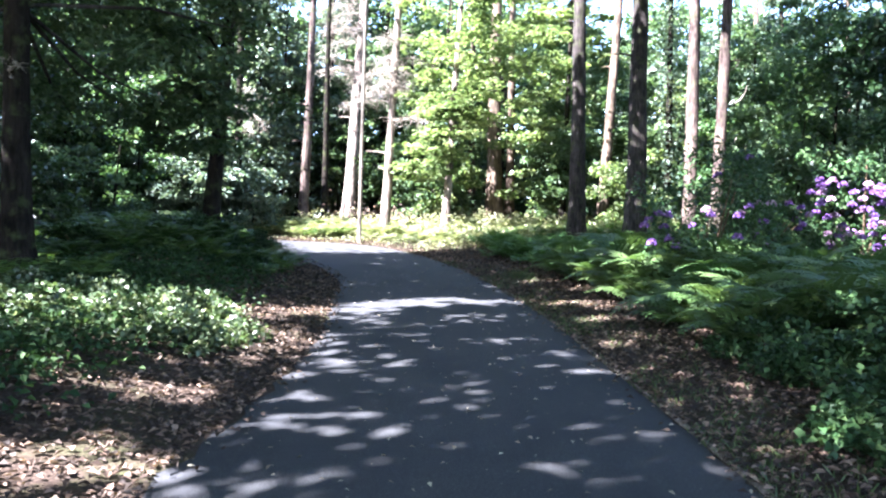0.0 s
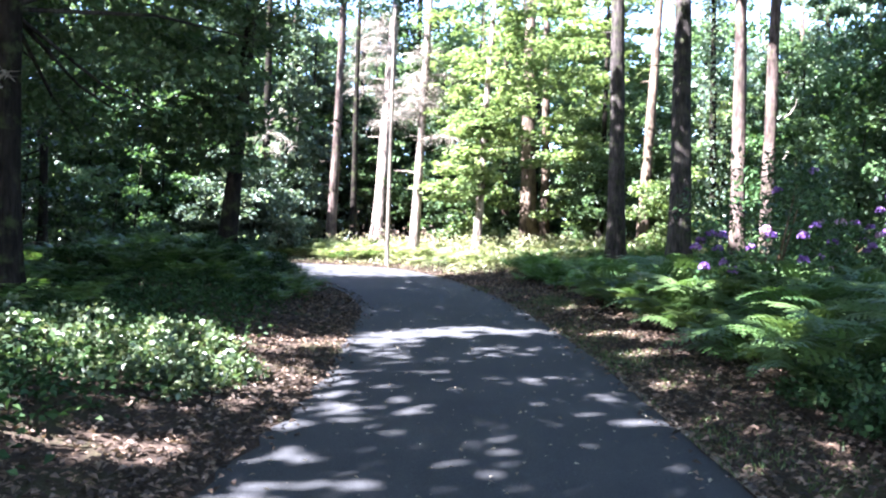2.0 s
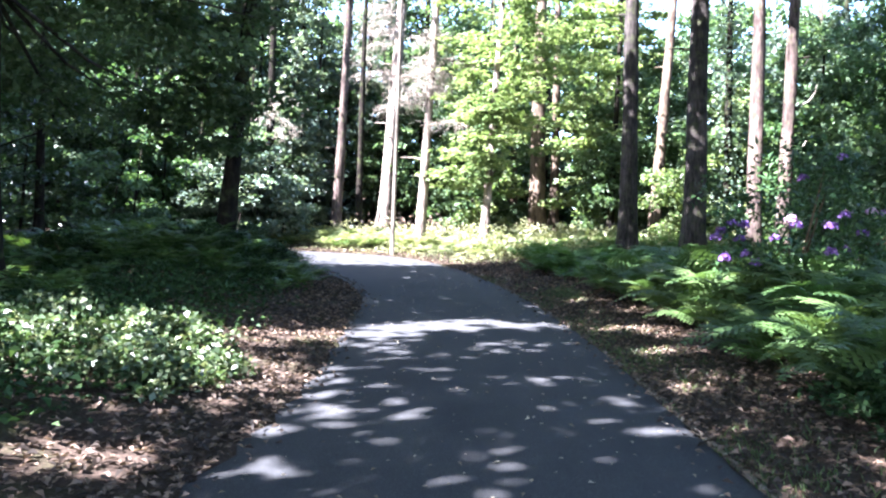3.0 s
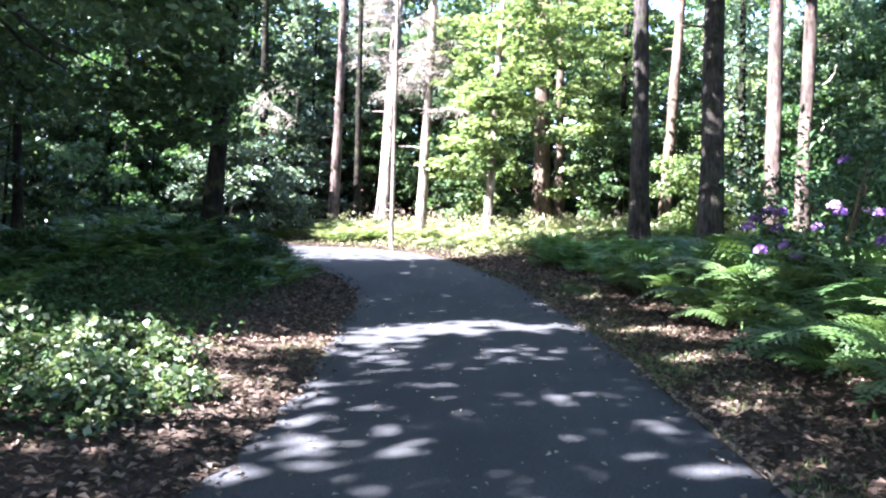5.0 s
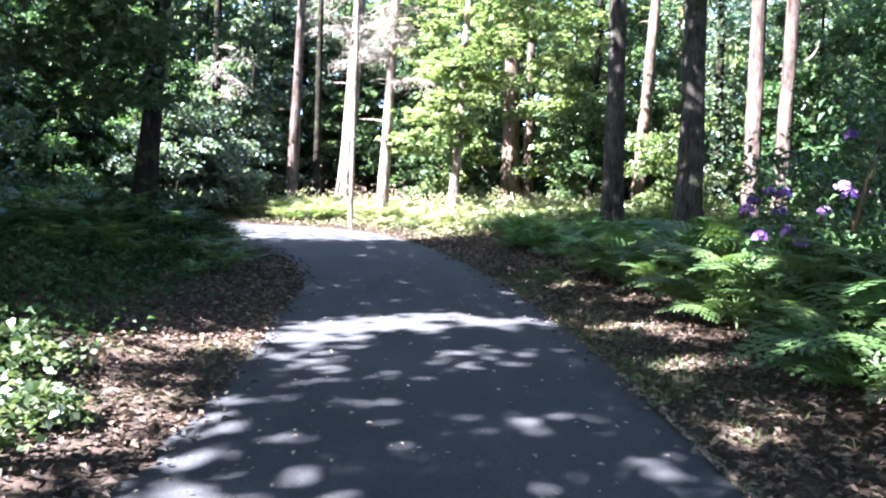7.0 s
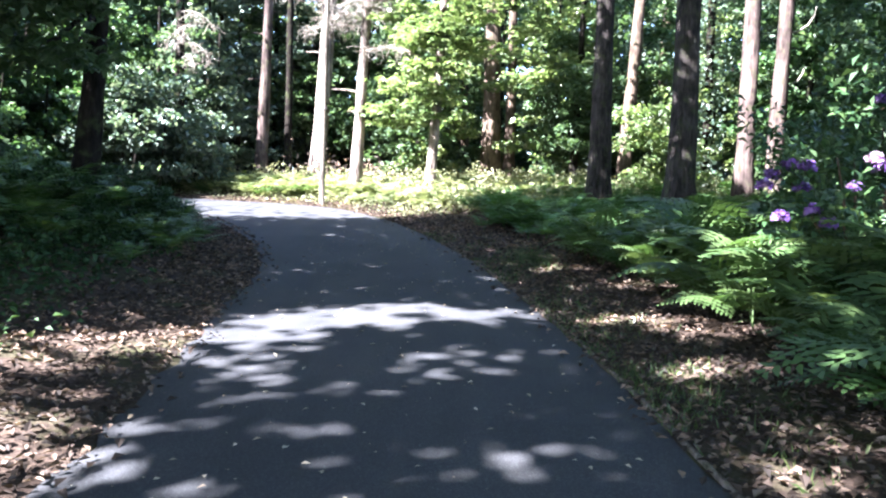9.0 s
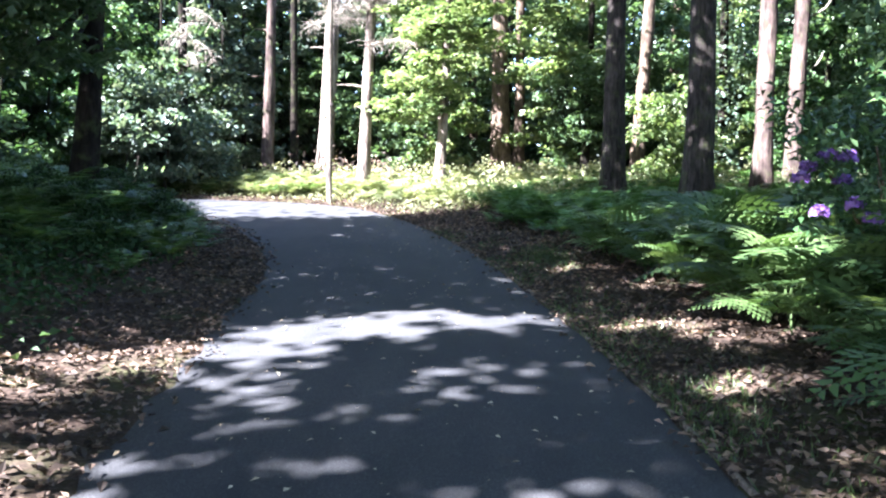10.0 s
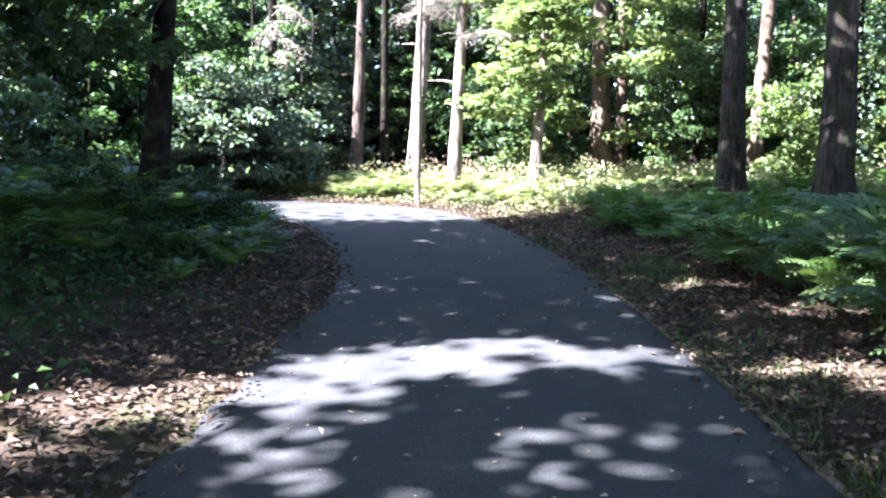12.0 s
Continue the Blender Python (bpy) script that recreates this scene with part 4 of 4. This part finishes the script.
FRONDS = [mesh_of("frond", *frond_data(ln, 17, s, dr), FERN_LEAF) for s, (ln, dr) in enumerate(((0.95, 0.55), (1.1, 0.66), (0.8, 0.5), (1.0, 0.72)))]


def fern(x, y, size, seed):
    root = new("fern")
    root.location = (x, y, ground_z(x, y) - 0.02)
    tagged(root, "lush green fern with arching fronds", "fern", "ferns beside the drive")
    r = random.Random(seed)
    n = r.randint(7, 8)
    for k in range(n):
        fr = link("frond", r.choice(FRONDS), root)
        s = size * r.uniform(0.75, 1.12)
        fr.matrix_basis = pose(0, 0, 0, r.uniform(-14, 14), r.uniform(-14, 16), 360 * k / n + r.uniform(-18, 18)) @ Matrix.Scale(s, 4)


r = random.Random(4)
places = []
for attempt in range(3000):
    if len(places) >= 210:
        break
    x, y = (r.uniform(2.45, 6.2), r.uniform(8.0, 17.0)) if len(places) < 150 else (r.uniform(2.8, 3.9), r.uniform(7.6, 13.5))
    front = 2.75 if y < 13 else 2.75 - 0.16 * (y - 13)
    if x < front + 0.35 or (x > 4.8 and r.random() < 0.5) or any((x - a) ** 2 + (y - b) ** 2 < (0.16 if len(places) < 150 else 0.06) for a, b in places):
        continue
    places.append((x, y))
    fern(x, y, r.uniform(0.95, 1.3) * (0.8 if x < front + 0.6 else 1.08), len(places))

far_fr = [frond_data(0.9, 12, 20 + s, dr, 1) for s, dr in enumerate((0.5, 0.65))]


def fern_field(name, count, spots, label, mat=None, small=0.6, large=1.1):
    parts_ = []
    rf_ = np.random.RandomState(count)
    for _ in range(count):
        x0, x1, y0, y1 = spots[rf_.randint(len(spots))]
        x, y = rf_.uniform(x0, x1), rf_.uniform(y0, y1)
        d, side = road_side(x, y)
        if side[0] == 0 or d[0] < 0.9 or (side[0] > 0 and y < 22 and d[0] < 1.3):
            continue
        z = ground_z(x, y)
        size = rf_.uniform(small, large)
        for k in range(6):
            v, f = far_fr[k % 2]
            w = k * 1.05 + rf_.uniform(-0.3, 0.3)
            c, s = math.cos(w) * size, math.sin(w) * size
            parts_.append((np.stack([x + v[:, 0] * c - v[:, 1] * s, y + v[:, 0] * s + v[:, 1] * c, z + v[:, 2] * size * rf_.uniform(0.7, 1.3)], 1), f))
    tagged(link(name, mesh_of(name, *join(parts_), mat or FERN_FAR)), label, "ferns", kind="stuff")


fern_field("fern_field", 1150, [(1.6, 8, 15, 23), (1.0, 14, 20, 27.0), (3.5, 12, 25, 30.5), (5.5, 13, 6, 18)], "dense low ferns spreading under the pines", None, 0.5, 0.92)
fern_field("sun_tinted_ferns", 330, [(-3, 5, 25, 30.5), (-8, -2, 28.5, 31)], "ferns beyond the bend, coloured pale for strong sun", FERN_SUN_TINT, 0.45, 0.95)
fern_field("bank_ferns", 420, [(-8, -3, 14, 24), (-9, -4.5, 10, 20), (-9, -3.5, 28.5, 32)], "ferns and weeds on the bank, coloured for shade", FERN_SHADE_TINT, 0.45, 0.8)

# ---- leaf litter, ivy, grass ----
lr = np.random.RandomState(31)


def scatter(count, x0, x1, y0, y1):
    return lr.uniform(x0, x1, count), lr.uniform(y0, y1, count)


def lay(name, x, y, lift, size, mat, label, category, up=1.4, wide=0.6):
    p = np.stack([x, y, height(x, y) + lift], 1)
    tagged(link(name, mesh_of(name, *leaf_blades(p, size, lr, up, wide), mat)), label, category, kind="stuff")


x, y = scatter(190000, -8, 6, -6, 31)
d, side = road_side(x, y)
keep = (side != 0) & (lr.uniform(size=len(x)) < np.where(side < 0, np.exp(-d / 3.5), np.minimum(1, 1.6 * np.exp(-d / 1.8))))
keep |= (side == 0) & (d < 0.28) & (lr.uniform(size=len(x)) < 0.5 * np.exp(-d / 0.1))
x, y, side = x[keep], y[keep], side[keep]
lay("leaf_litter", x, y, np.where(side == 0, 0.06, 0.012) + lr.uniform(0, 0.025, len(x)), 0.066, LITTER, "brown dry leaf litter on the verges", "leaf litter")
x, y = scatter(1300, -1.9, 1.9, 1.5, 22)
d, side = road_side(x, y)
x, y = x[side == 0], y[side == 0]
p = np.stack([x, y, slope(y) + 0.045], 1)
tagged(link("leaf_scraps", mesh_of("leaf_scraps", *leaf_blades(p, 0.03, lr, 2.0, 0.6, 0.1, 0.85), SCRAP)), "small pale leaf scraps on the asphalt", "leaf litter", kind="stuff")
x, y = scatter(95000, -10, -1.5, 3, 25)
d, side = road_side(x, y)
keep = (side < 0) & (d > 0.9) & (lr.uniform(size=len(x)) < 0.85 * step01(0.8, 2.2, d) * (0.45 + 0.55 * (wavy(x, y) > -0.15)))
x, y = x[keep], y[keep]
lay("ground_ivy", x, y, lr.uniform(0.03, 0.2, len(x)), 0.085, COVER_LEAF, "dark ivy and weeds covering the bank, tinted for shade", "ground cover", 0.7, 0.7)
x, y = scatter(46000, -9, 12, 24, 33)
d, side = road_side(x, y)
keep = (side > 0) & (d > 0.2 + 0.4 * wavy(x * 1.1, y * 0.9)) & (lr.uniform(size=len(x)) < 0.25 + 0.75 * step01(0.4, 2.0, d))
x, y = x[keep], y[keep]
lay("sun_tinted_weeds", x, y, lr.uniform(0.02, 1.0, len(x)) * step01(0.2, 2.2, d[keep]) * (0.25 + 0.6 * np.clip(wavy(x * 1.6, y * 1.6) + 0.3, 0, 1)), 0.10, WEED_SUN_TINT, "low weeds beyond the bend, whitened in colour for strong sun", "ground cover", 0.5, 0.6)


def grass(name, x, y, label, tall=1.0):
    h = tall * lr.uniform(0.025, 0.085, len(x))[:, None]
    p = np.stack([x, y, height(x, y)], 1)
    w = lr.uniform(0, 6.28, len(x))
    s = np.stack([np.cos(w), np.sin(w), 0 * w], 1) * 0.006
    lean_ = np.stack([lr.normal(0, 0.4, len(x)), lr.normal(0, 0.4, len(x)), 1 + 0 * w], 1)
    v = np.stack([p - s, p + s, p + lean_ * h * 0.6 + s * 0.7, p + lean_ * h + np.array((0, 0, -0.01))], 1).reshape(-1, 3)
    tagged(link(name, mesh_of(name, v, np.arange(len(v)).reshape(-1, 4), GRASS)), label, "grass", kind="stuff")


x, y = scatter(90000, -0.5, 3.2, 1.5, 21)
d, side = road_side(x, y)
keep = (side > 0) & (d < 1.0) & (lr.uniform(size=len(x)) < np.exp(-d / 0.4) * 0.8 * (wavy(x * 1.5, y * 1.2) > -0.2))
grass("verge_grass", x[keep], y[keep], "thin grass along the edge of the asphalt")

x = np.concatenate([lr.normal(1.72, 0.2, 1500), lr.normal(2.0, 0.22, 350)])
y = np.concatenate([lr.normal(17.1, 0.5, 1500), lr.normal(10.5, 0.4, 350)])
keep = road_side(x, y)[1] > 0
grass("grass_patch", x[keep], y[keep], "bright green grass tufts on the verge", 1.25)

x = np.concatenate([lr.normal(-3.6, 0.6, 500), lr.normal(-1.7, 0.45, 350)])
y = np.concatenate([lr.normal(31.6, 0.6, 500), lr.normal(29.6, 0.4, 350)])
lay("dead_bracken", x, y, np.abs(lr.normal(0, 0.45, len(x))), 0.2, LITTER, "brown dead bracken at the foot of the pale trunks", "dead bracken", 0.1, 0.25)

# ---- timber edging along the right-hand edge: boards end to end ----
edging = new("timber_edging")
tagged(edging, "low weathered timber edging along the asphalt", "edging", kind="structure")
line = ROAD[:, 2:]
cut = np.concatenate([[0], np.cumsum(np.hypot(*np.diff(line, axis=0).T))])
dist = float(np.interp(3.0, line[:, 1], cut))
stop = float(np.interp(20.5, line[:, 1], cut))


def board(a, b):
    ang = math.atan2(b[1] - a[1], b[0] - a[0])
    ln = math.hypot(b[0] - a[0], b[1] - a[1]) - 0.008
    bm = bmesh.new()
    bmesh.ops.create_cube(bm, size=1, matrix=Matrix.Diagonal((ln, 0.028, 0.12, 1)))
    bmesh.ops.bevel(bm, geom=list(bm.edges), offset=0.006, segments=1, affect='EDGES')
    me = bpy.data.meshes.new("board")
    bm.to_mesh(me)
    bm.free()
    me.materials.append(KERB)
    ob = link("board", me, edging)
    za, zb = float(slope(a[1])), float(slope(b[1]))
    ob.matrix_basis = pose((a[0] + b[0]) / 2, (a[1] + b[1]) / 2, (za + zb) / 2 - 0.034, 0, -math.degrees(math.atan2(zb - za, ln)), math.degrees(ang))


while dist + 1.5 < stop:
    a = [float(np.interp(dist, cut, line[:, k])) + (0.03 if k == 0 else 0) for k in (0, 1)]
    b = [float(np.interp(dist + 1.5, cut, line[:, k])) + (0.03 if k == 0 else 0) for k in (0, 1)]
    board(a, b)
    dist += 1.5
